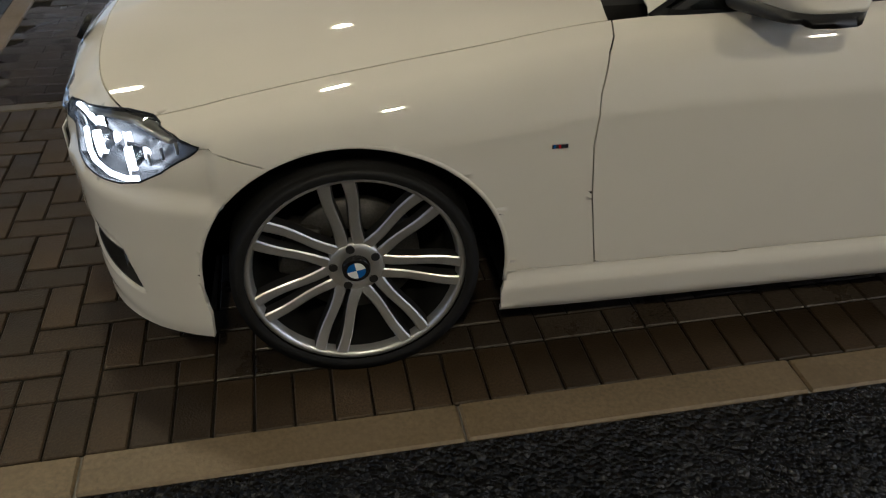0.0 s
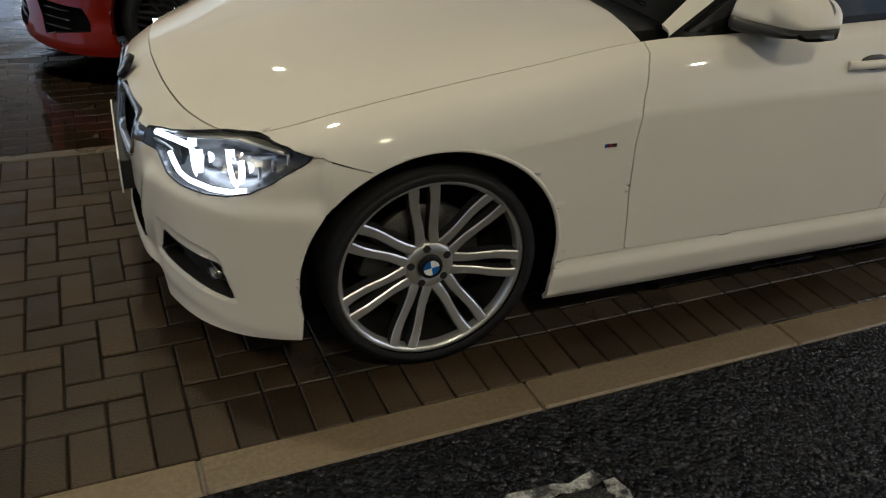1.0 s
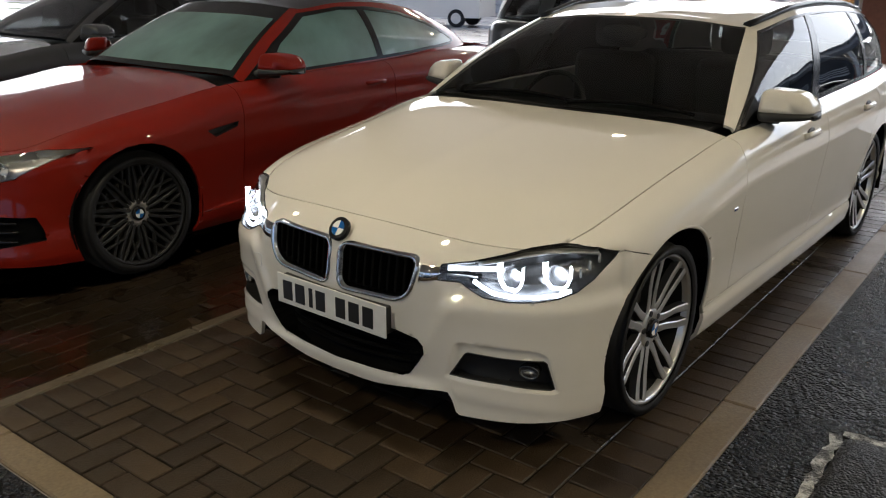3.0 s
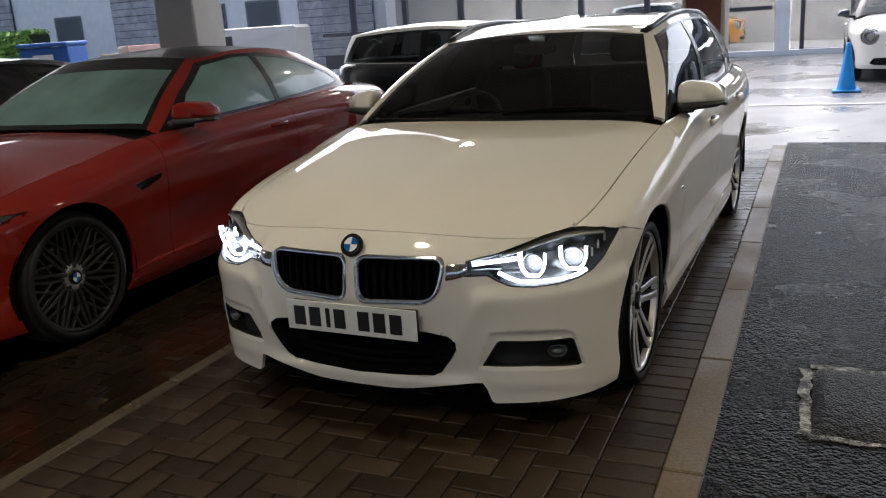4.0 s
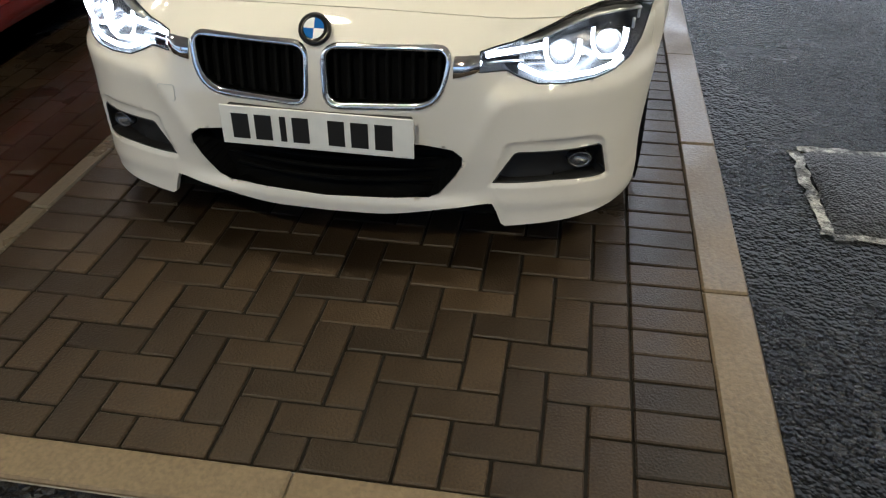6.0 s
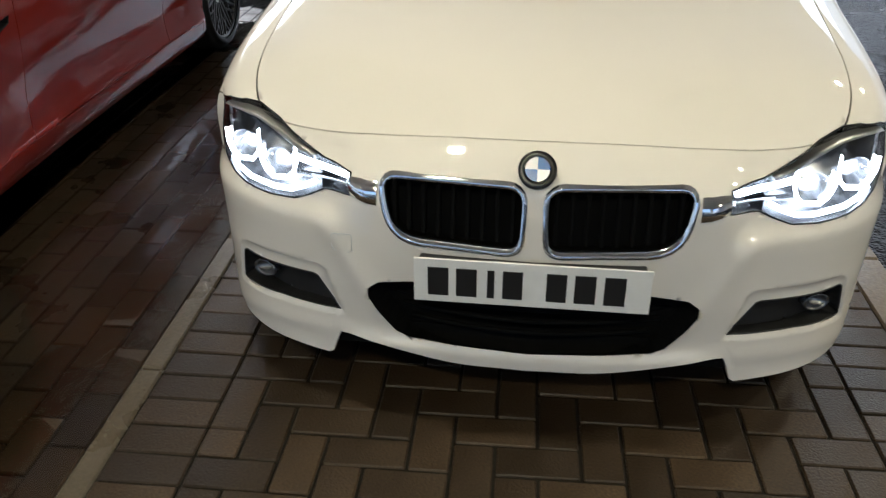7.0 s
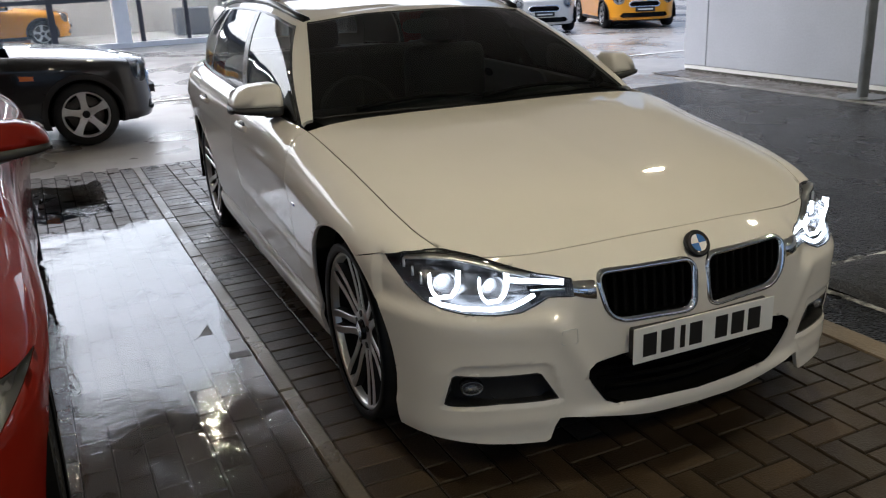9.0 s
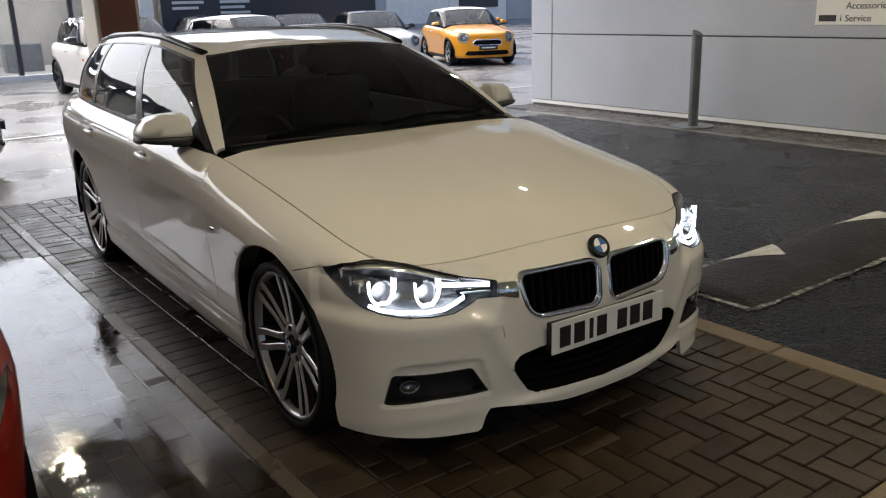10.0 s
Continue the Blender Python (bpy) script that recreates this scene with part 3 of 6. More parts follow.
def table(rows, x):
    r = np.array(rows, float)
    return np.interp(x, r[:, 0], r[:, 1])


def soft(a, b, x):
    t = min(1.0, max(0.0, (x - a) / (b - a)))
    return t * t * (3 - 2 * t)


def inside(poly, u, w):
    hit = False
    for (a, b), (c, d) in zip(poly, poly[1:] + poly[:1]):
        if (b > w) != (d > w) and u < (c - a) * (w - b) / (d - b) + a:
            hit = not hit
    return hit


class Shell:
    """Half a car body (y > 0), with its faces sorted into regions."""

    def __init__(self):
        self.bm = bmesh.new()
        self.reg = self.bm.faces.layers.int.new("region")
        self.names = ["body"]

    def rid(self, name):
        if name not in self.names:
            self.names.append(name)
        return self.names.index(name)

    def grid(self, rows, region, flip=False):
        """rows[i][j] -> place; region(i, j) -> name."""
        v = [[self.bm.verts.new(p) for p in r] for r in rows]
        for i in range(len(rows) - 1):
            for j in range(len(rows[0]) - 1):
                q = [v[i][j], v[i + 1][j], v[i + 1][j + 1], v[i][j + 1]]
                q = [a for k, a in enumerate(q) if (a.co - q[k - 1].co).length > 1e-7]
                if len(q) > 2:
                    q = q[::-1] if flip else q
                    f = self.bm.faces.new(q)
                    f[self.reg] = self.rid(region(i, j))

    def cut(self, poly, axis, name, ok, closed=True):
        """Cuts the outline of poly, seen along an axis ('x' or 'y'), into the faces that are ok, and puts those inside into a region."""
        k = 1 if axis == "x" else 0
        edges = list(zip(poly, poly[1:] + poly[:1])) if closed else list(zip(poly, poly[1:]))
        for (a, b), (c, d) in edges:
            if math.hypot(c - a, d - b) < 1e-5:
                continue
            lo, hi = (min(a, c) - 0.002, min(b, d) - 0.002), (max(a, c) + 0.002, max(b, d) + 0.002)
            fs = []
            for f in self.bm.faces:
                co = [v.co for v in f.verts]
                us, zs = [p[k] for p in co], [p[2] for p in co]
                if max(us) > lo[0] and min(us) < hi[0] and max(zs) > lo[1] and min(zs) < hi[1] and ok(f.calc_center_median()):
                    fs.append(f)
            geom = fs + list({e for f in fs for e in f.edges}) + list({v for f in fs for v in f.verts})
            co, no = Vector((0, 0, b)), Vector((0, 0, 0))
            co[k], no[k], no[2] = a, d - b, a - c
            bmesh.ops.bisect_plane(self.bm, geom=geom, dist=1e-5, plane_co=co, plane_no=no)
        if closed:
            r = self.rid(name)
            for f in self.bm.faces:
                c = f.calc_center_median()
                if ok(c) and inside(poly, c[k], c[2]):
                    f[self.reg] = r

    def relabel(self, name, test):
        r = self.rid(name)
        for f in self.bm.faces:
            c = f.calc_center_median()
            if test(c, self.names[f[self.reg]]):
                f[self.reg] = r

    def drop(self, name):
        r = self.rid(name)
        bmesh.ops.delete(self.bm, geom=[f for f in self.bm.faces if f[self.reg] == r], context="FACES")

    def take(self, regions, sides, gap=0.0018, flange=0.014, sink=0.0, lift=0.0, thick=None):
        """A bmesh of some regions: sides (1,), (-1,) or (1, -1). gap: drawn in at the border; flange: border turned inwards;
        sink: pushed into the body, with walls; lift: pushed out."""
        ids = {self.rid(r) for r in ([regions] if isinstance(regions, str) else regions)}
        fs = [f for f in self.bm.faces if f[self.reg] in ids]
        self.bm.normal_update()
        border, normal = {}, {}
        for f in fs:
            for v in f.verts:
                normal[v] = normal.get(v, Vector()) + f.normal * f.calc_area()
            for e in f.edges:
                if sum(1 for g in e.link_faces if g[self.reg] in ids) == 1 and not all(abs(v.co.y) < 1e-4 for v in e.verts):
                    inward = f.calc_center_median() - (e.verts[0].co + e.verts[1].co) / 2
                    along = (e.verts[1].co - e.verts[0].co).normalized()
                    inward = (inward - along * inward.dot(along)).normalized()
                    for v in e.verts:
                        border.setdefault(v, Vector())
                        border[v] += inward * e.calc_length()
        out = bmesh.new()
        for side in sides:
            m, skirt = {}, {}
            for v in normal:
                n = normal[v].normalized()
                p = v.co.copy()
                if v in border and gap and border[v].length > 1e-7:
                    shift = border[v].normalized() * gap
                    if abs(p.y) < 1e-4:
                        shift.y = 0
                    p += shift
                base = p.copy()
                p += n * (lift - sink)
                m[v] = out.verts.new((p.x, p.y * side, p.z))
                if v in border:
                    q = base if sink else p - n * flange
                    if sink or flange:
                        skirt[v] = out.verts.new((q.x, q.y * side, q.z))
            for f in fs:
                vs = [m[v] for v in f.verts]
                g = out.faces.new(vs if side > 0 else vs[::-1])
                g.smooth = True
                for e in f.edges:
                    a, b = e.verts
                    if a in skirt and b in skirt and sum(1 for h in e.link_faces if h[self.reg] in ids) == 1 and not (abs(a.co.y) < 1e-4 and abs(b.co.y) < 1e-4):
                        w = out.faces.new((m[a], m[b], skirt[b], skirt[a]))
                        w.smooth = False
                        ed = out.edges.get((m[a], m[b]))
                        if ed:
                            ed.smooth = False
        if len(sides) == 2:
            mid = [v for v in out.verts if abs(v.co.y) < 1e-4]
            bmesh.ops.remove_doubles(out, verts=mid, dist=2e-4)
        return out


def body_shell(P):
    """The body from the sill to the belt and the bonnet: an outline seen from above, drawn in by a profile as it rises."""
    S = Shell()
    dense = spline(P["outline"])
    arc = np.concatenate([[0], np.cumsum(np.linalg.norm(np.diff(dense[:, :2], axis=0), axis=1))])
    stops, a = [0.0], 0.0
    while a < arc[-1] - 1e-6:
        x = np.interp(a, arc, dense[:, 0])
        a = min(arc[-1], a + (P["fine"] if x < P["fine_to"] else P["coarse"]))
        stops.append(a)
    for x in P["lines"]:
        k = int(np.argmin(np.abs(dense[:, 0] - x) + (dense[:, 1] < 0.5) * 9))
        j = int(np.argmin(np.abs(np.array(stops) - arc[k])))
        stops[j] = arc[k]
    stops = np.array(stops)
    C = np.stack([np.interp(stops, arc, dense[:, k]) for k in range(5)], 1)
    tang = np.gradient(C[:, :2], axis=0)
    tang[0], tang[-1] = (0, 1), (0, -1)
    nrm = np.stack([-tang[:, 1], tang[:, 0]], 1)
    nrm /= np.linalg.norm(nrm, axis=1)[:, None]
    nv = P["rows"]
    rows = []
    for i in range(len(C)):
        x, y, zb, zt, itop = C[i]
        zf = zb
        zb = P["bottom"](x, y, zb)
        n = nrm[i]
        wf = max(0.0, -n[0]) ** 1.2
        wr = max(0.0, n[0]) ** 1.2
        col = []
        for j in range(nv + 1):
            v = j / nv
            z = zf + (zt - zf) * v
            z += (zb - zf) * (1 - soft(0, 0.3, v))
            v = min(1.0, max(0.0, (z - zf) / (zt - zf)))
            ins = table(P["front"], v) * wf + table(P["rear"], v) * wr + table(P["side"], v) * max(0.0, 1 - wf - wr) * (1 - (1 - P["tuck"](x)) * (1 - soft(.2, .35, v) * P.get("tuck_end", 1)))
            sh = P["shoulder"] + 0.03 * wf * P.get("flat_nose", 0)
            t = max(0.0, (v - sh) / (1 - sh))
            flat_ = wf * P.get("flat_nose", 0)
            ins += itop * ((1 - math.sqrt(max(0.0, 1 - t * t))) * (1 - flat_) + t ** 1.25 * flat_)
            ins += P["sculpt"](x, y, z, wf)
            col.append((x + n[0] * -ins, max(0.0, y - n[1] * ins) if i not in (0, len(C) - 1) else 0.0, z))
        rows.append(col)
    S.rows, S.C = rows, C
    S.grid(rows, lambda i, j: "body", True)
    return S


def coons(front, side, centre, rear, na, nb, roll=0.0):
    """A patch in its four borders: front and rear run from the centre outwards, centre and side run backwards."""
    def at(curve, t):
        c = np.array(curve, float)
        d = np.concatenate([[0], np.cumsum(np.linalg.norm(np.diff(c, axis=0), axis=1))])
        return np.array([np.interp(t * d[-1], d, c[:, k]) for k in range(3)])
    rows = []
    p00, p01, p10, p11 = at(front, 0), at(front, 1), at(rear, 0), at(rear, 1)
    for i in range(na + 1):
        a = i / na
        row = []
        for j in range(nb + 1):
            b = j / nb
            p = (1 - a) * at(front, b) + a * at(rear, b) + (1 - b) * at(centre, a) + b * at(side, a)
            p -= (1 - a) * (1 - b) * p00 + (1 - a) * b * p01 + a * (1 - b) * p10 + a * b * p11
            p[2] += roll * b ** 3 * (1 - b) * soft(0, .3, a) * (1 - soft(.7, 1, a))
            row.append(tuple(p))
        rows.append(row)
    return rows


def cabin(P, S):
    """The glasshouse: an outline at the belt and one at the roof, joined, with the roof inside the upper one."""
    low, top = spline(P["low"]), spline(P["top"])
    n = len(low)
    marks = P["marks"]
    pick = []
    for a, b, m in marks:
        pick += list(np.linspace(a, b, m, endpoint=False))
    pick.append(marks[-1][1])
    N = len(P["low"]) - 1
    idx = np.array(pick) / N * (n - 1)
    L = np.stack([np.interp(idx, np.arange(n), low[:, k]) for k in range(3)], 1)
    T = np.stack([np.interp(idx, np.arange(n), top[:, k]) for k in range(3)], 1)
    ws = P["levels"]
    rows = []
    for i in range(len(L)):
        col = []
        for w in ws:
            p = L[i] * (1 - w) + T[i] * w
            bulge = P["bulge"] * math.sin(math.pi * w)
            d = np.array([T[i][0] - L[i][0], T[i][1] - L[i][1]])
            out = np.array([-0.5 if pick[i] < P["corner"] else 0.0, 0.0 if pick[i] < P["corner"] else 1.0])
            p[0] += out[0] * bulge
            p[1] += out[1] * bulge
            p[2] += 0.6 * bulge
            if pick[i] in (0.0, marks[-1][1]):
                p[1] = 0.0
            col.append(tuple(p))
        rows.append(col)
    S.grid(rows, lambda i, j: P["name"](pick[i], pick[i + 1], ws[j], ws[j + 1]), True)
    edge = [r[-1] for r in rows]
    nb = 10
    roof = []
    for i, p in enumerate(edge):
        zc = table(P["crown"], p[0])
        row = []
        for j in range(nb + 1):
            b = j / nb
            row.append((p[0], p[1] * (1 - b), p[2] + (zc - p[2]) * (1 - (1 - b) ** 2.2)))
        roof.append(row)
    f0 = [i for i in range(len(edge)) if pick[i] >= P["corner"] and pick[i] <= P["back"]]
    S.grid([roof[i] for i in f0], lambda i, j: "roof", True)
    # header in front of the corner and behind the last station
    a = f0[0]
    front = [edge[i] for i in range(a + 1)]
    cen = roof[a]
    g = []
    for i in range(len(front)):
        y = front[i][1]
        q = min(range(len(cen)), key=lambda k: abs(cen[k][1] - y))
        zz = float(np.interp(y, [c[1] for c in cen[::-1]], [c[2] for c in cen[::-1]]))
        g.append([front[i], ((front[i][0] + cen[0][0]) / 2, y, (front[i][2] + zz) / 2 + 0.002), (cen[0][0], y, zz)])
    S.grid(g, lambda i, j: "roof", True)
    a = f0[-1]
    g, cen = [], roof[a]
    for i in range(a, len(edge)):
        y = edge[i][1]
        zz = float(np.interp(y, [c[1] for c in cen[::-1]], [c[2] for c in cen[::-1]]))
        g.append([(cen[0][0], y, zz), edge[i]])
    S.grid(g, lambda i, j: "roof")


def lathe(bm, profile, sides=48, axis_y=True):
    """Turns (radius, y) rows about the y axis."""
    rings = []
    for r, y in profile:
        rings.append([bm.verts.new((r * math.cos(2 * math.pi * k / sides), y, r * math.sin(2 * math.pi * k / sides))) for k in range(sides)])
    for a, b in zip(rings, rings[1:]):
        for k in range(sides):
            f = bm.faces.new((a[k], a[(k + 1) % sides], b[(k + 1) % sides], b[k]))
            f.smooth = True
    return bm


def spoke(bm, path, thick):
    """A beam through rows of (along, across, out, width): a flat face with slanted flanks."""
    rings = []
    for x, z, y, w in path:
        rings.append((x, z, y, w))
    vs = []
    for i, (x, z, y, w) in enumerate(rings):
        a, b = rings[max(0, i - 1)], rings[min(len(rings) - 1, i + 1)]
        d = Vector((b[0] - a[0], 0, b[1] - a[1])).normalized()
        n = Vector((-d.z, 0, d.x))
        c = Vector((x, 0, z))
        vs.append([bm.verts.new(c + n * s * w * k + Vector((0, y - dy, 0))) for s, k, dy in ((-1, 0.62, thick), (-1, 0.5, 0.003), (-1, 0.36, 0), (1, 0.36, 0), (1, 0.5, 0.003), (1, 0.62, thick))])
    for a, b in zip(vs, vs[1:]):
        for k in range(5):
            bm.faces.new((a[k], a[k + 1], b[k + 1], b[k])).material_index = 1 if k in (0, 4) else 0
    bm.faces.new(vs[0])
    bm.faces.new(vs[-1][::-1])


def roundel(bm_list, y, r):
    """Quarters of a disc that faces +y."""
    for q, bm in enumerate(bm_list):
        vs = [bm.verts.new((0, y, 0))] + [bm.verts.new((r * math.cos((q + k / 8) * math.pi / 2), y, r * math.sin((q + k / 8) * math.pi / 2))) for k in range(9)]
        for k in range(1, 9):
            bm.faces.new((vs[0], vs[k + 1], vs[k]))


WHEELS = {}


def wheel_meshes(key, tyre_r, rim_r, width, pairs, style, metal):
    """Meshes of one wheel whose face looks to +y: rim, spokes, tyre, cap, disc, caliper."""
    if key in WHEELS:
        return WHEELS[key]
    d = {}
    t = bmesh.new()
    h = width / 2
    lathe(t, [(rim_r + 0.002, 0.012), (rim_r + 0.012, 0.016), (rim_r + 0.035, 0.015), (tyre_r - 0.03, 0.008), (tyre_r - 0.012, -0.006), (tyre_r - 0.002, -0.03),
              (tyre_r, -h), (tyre_r - 0.002, -width + 0.03), (tyre_r - 0.03, -width), (rim_r, -width)], 64)
    d["tyre"] = (t, M["rubber"])
    r = bmesh.new()
    lathe(r, [(rim_r - 0.018, -0.022), (rim_r - 0.013, -0.004), (rim_r - 0.009, 0.004), (rim_r + 0.001, 0.006), (rim_r + 0.004, 0.001), (rim_r + 0.003, -0.012)], 64)
    d["rim"] = (r, metal)
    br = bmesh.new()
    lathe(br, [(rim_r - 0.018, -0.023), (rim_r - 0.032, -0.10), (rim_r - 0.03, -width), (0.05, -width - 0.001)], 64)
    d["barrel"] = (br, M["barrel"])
    sp = bmesh.new()
    for i in range(pairs):
        ang = 2 * math.pi * i / pairs + math.pi / 2 + 0.06
        one = bmesh.new()
        R = rim_r - 0.012
        if style == "double":
            for s in (-1, 1):
                path = []
                for k in range(9):
                    u = k / 8
                    rad = 0.062 + (R - 0.062) * u
                    ac = s * (0.0215 + 0.0075 * u - 0.003 * math.sin(2 * math.pi * u))
                    path.append((rad, ac, -0.028 + 0.030 * u ** 0.7 - 0.006 * math.sin(math.pi * u), 0.031 - 0.005 * math.sin(math.pi * u)))
                spoke(one, path, 0.028)
        elif style == "cross":
            for s in (-1, 1):
                path = []
                for k in range(8):
                    u = k / 7
                    rad = 0.055 + (R - 0.055) * u
                    ac = s * (0.010 + 0.062 * u ** 1.5)
                    path.append((rad, ac, -0.024 + 0.022 * u, 0.018 - 0.003 * u))
                spoke(one, path, 0.022)
            for s in (-1, 1):
                spoke(one, [(0.14, s * 0.025, -0.012, 0.012), (0.19, 0.0, -0.008, 0.012), (R, -s * 0.03, -0.002, 0.012)], 0.02)
        else:
            spoke(one, [(0.05, 0, -0.02, 0.075), (0.11, 0, -0.008, 0.058), (R * 0.8, 0, 0.0, 0.066), (R, 0, 0.002, 0.09)], 0.02)
        bmesh.ops.rotate(one, verts=one.verts, cent=(0, 0, 0), matrix=Matrix.Rotation(-ang, 3, "Y"))
        me = bpy.data.meshes.new("tmp")
        one.to_mesh(me)
        one.free()
        sp.from_mesh(me)
        bpy.data.meshes.remove(me)
    d["spokes"] = (sp, metal)
    hb = bmesh.new()
    lathe(hb, [(0.076, -0.05), (0.073, -0.03), (0.066, -0.024), (0.044, -0.022), (0.038, -0.026), (0.001, -0.026)], 40)
    d["hub"] = (hb, M["alloy"] if style == "cross" else metal)
    cp = bmesh.new()
    lathe(cp, [(0.036, -0.027), (0.035, -0.012), (0.032, -0.010), (0.024, -0.0095), (0.001, -0.0095)], 32)
    d["cap"] = (cp, M["trim_black"])
    for i in range(5):
        bl = bmesh.new()
        a = 2 * math.pi * i / 5 + 0.3
        c = Vector((0.057 * math.cos(a), -0.022, 0.057 * math.sin(a)))
        tube(bl, c + Vector((0, -0.012, 0)), c + Vector((0, 0.0015, 0)), 0.0115, sides=10)
        d["bolt%d" % i] = (bl, M["plastic"])
    dk = bmesh.new()
    lathe(dk, [(0.085, -0.075), (0.165, -0.078), (0.168, -0.082), (0.168, -0.10), (0.085, -0.10)], 48)
    d["brake_disc"] = (dk, M["iron"])
    cl = boxed(0.095, 0.185, -0.125, -0.062, -0.075, 0.075, bevel=0.012, seg=2)
    bmesh.ops.rotate(cl, verts=cl.verts, cent=(0, 0, 0), matrix=Matrix.Rotation(math.radians(-25), 3, "Y"))
    d["caliper"] = (cl, M["iron"])
    out = {}
    for name, (bm, m) in d.items():
        me = bpy.data.meshes.new(name)
        bmesh.ops.recalc_face_normals(bm, faces=bm.faces)
        bm.to_mesh(me)
        bm.free()
        me.materials.append(m)
        if name == "spokes":
            me.materials.append(M["alloy_dark"])
        out[name] = me
    for q, name in enumerate(("blue", "badge_white", "blue", "badge_white")):
        bm = [bmesh.new() for _ in range(4)]
        roundel(bm, -0.0088, 0.0235)
        me = bpy.data.meshes.new("cap_quarter")
        bm[q].to_mesh(me)
        for b in bm:
            b.free()
        me.materials.append(M[name])
        out["cap_quarter%d" % q] = me
    WHEELS[key] = out
    return out


def wheel(car, key, x, y, z, turn=0, spin=0, badge=True):
    """Puts a wheel under a car; y < 0: its face looks to -y."""
    ms = WHEELS[key]
    w = new("wheel", ms["rim"])
    w.parent = car
    w.matrix_local = pose(x, y, z, 0, 0, (180 if y < 0 else 0) + turn) @ pose(0, 0, 0, 0, spin, 0)
    for name, me in ms.items():
        if name == "rim" or (name.startswith("cap_quarter") and not badge):
            continue
        o = new(name.rstrip("01234"), me)
        o.parent = w
    return w


def wheelhouse(bm, x, z, r, y0, y1):
    """The dark arch lining over a wheel."""
    n = 20
    a = [[bm.verts.new((x + r * math.cos(math.pi * (k / n) * 1.16 - 0.25), y, z + r * math.sin(math.pi * (k / n) * 1.16 - 0.25))) for k in range(n + 1)] for y in (y0, y1)]
    for k in range(n):
        bm.faces.new((a[0][k], a[0][k + 1], a[1][k + 1], a[1][k]))
    bm.faces.new(a[0])


def ring_strip(poly, x_of, depth, w):
    """A raised band along a closed outline (y, z) that lies at depth x_of(y, z)."""
    bm = bmesh.new()
    n = len(poly)
    cy, cz = sum(p[0] for p in poly) / n, sum(p[1] for p in poly) / n
    loops = []
    for k, (out, dx) in enumerate(((w * 0.5, 0.004), (w * 0.35, -depth), (-w * 0.35, -depth), (-w * 0.6, 0.012))):
        ring = []
        for i in range(n):
            a, b, c = poly[i - 1], poly[i], poly[(i + 1) % n]
            t = Vector((c[0] - a[0], c[1] - a[1])).normalized()
            nn = Vector((t.y, -t.x))
            if nn.dot(Vector((b[0] - cy, b[1] - cz))) < 0:
                nn = -nn
            y, z = b[0] + nn.x * out, b[1] + nn.y * out
            ring.append(bm.verts.new((x_of(y, z) + dx, y, z)))
        loops.append(ring)
    for a, b in zip(loops, loops[1:]):
        for i in range(n):
            f = bm.faces.new((a[i], a[(i + 1) % n], b[(i + 1) % n], b[i]))
            f.smooth = True
    bmesh.ops.recalc_face_normals(bm, faces=bm.faces)
    return bm


def rounded(points, r, n=5):
    """A polygon with rounded corners."""
    out = []
    m = len(points)
    for i in range(m):
        a, b, c = Vector(points[i - 1]), Vector(points[i]), Vector(points[(i + 1) % m])
        rr = r[i] if isinstance(r, (list, tuple)) else r
        d1, d2 = (a - b), (c - b)
        k = min(rr, d1.length * 0.49, d2.length * 0.49)
        p, q = b + d1.normalized() * k, b + d2.normalized() * k
        for j in range(n + 1):
            t = j / n
            v = p * (1 - t) ** 2 + b * 2 * t * (1 - t) + q * t * t
            out.append((v.x, v.y))
    return out


def seat(car, x, y, z, m):
    s = boxed(x - 0.25, x + 0.25, y - 0.25, y + 0.25, z, z + 0.16, bevel=0.05, seg=2)
    box(s, x + 0.18, x + 0.34, y - 0.24, y + 0.24, z + 0.1, z + 0.66, bevel=0.06, seg=2)
    box(s, x + 0.22, x + 0.32, y - 0.13, y + 0.13, z + 0.68, z + 0.84, bevel=0.04, seg=2)
    return part("seat", s, m, car, smooth=True)
from mathutils.bvhtree import BVHTree


def sweep(bm, path, r, sides=8, flat=1.0):
    rings = []
    p = [Vector(a) for a in path]
    for i, c in enumerate(p):
        d = (p[min(i + 1, len(p) - 1)] - p[max(i - 1, 0)]).normalized()
        u = d.cross(Vector((0, 0, 1)))
        u = u.normalized() if u.length > 1e-3 else Vector((0, 1, 0))
        w = u.cross(d)
        rings.append([bm.verts.new(c + u * r * math.cos(2 * math.pi * k / sides) + w * r * flat * math.sin(2 * math.pi * k / sides)) for k in range(sides)])
    for a, b in zip(rings, rings[1:]):
        for k in range(sides):
            f = bm.faces.new((a[k], a[(k + 1) % sides], b[(k + 1) % sides], b[k]))
            f.smooth = True
    bm.faces.new(rings[0])
    bm.faces.new(rings[-1][::-1])
    bmesh.ops.recalc_face_normals(bm, faces=bm.faces)
    return bm


def pillow(x, y, z, sx, sy, sz, e=0.55, n=20):
    """A rounded block: a sphere pulled towards a box."""
    bm = bmesh.new()
    bmesh.ops.create_uvsphere(bm, u_segments=n, v_segments=n // 2 + 2, radius=1)
    for v in bm.verts:
        v.co = Vector((x + math.copysign(abs(v.co.x) ** e, v.co.x) * sx, y + math.copysign(abs(v.co.y) ** e, v.co.y) * sy, z + math.copysign(abs(v.co.z) ** e, v.co.z) * sz))
    return bm


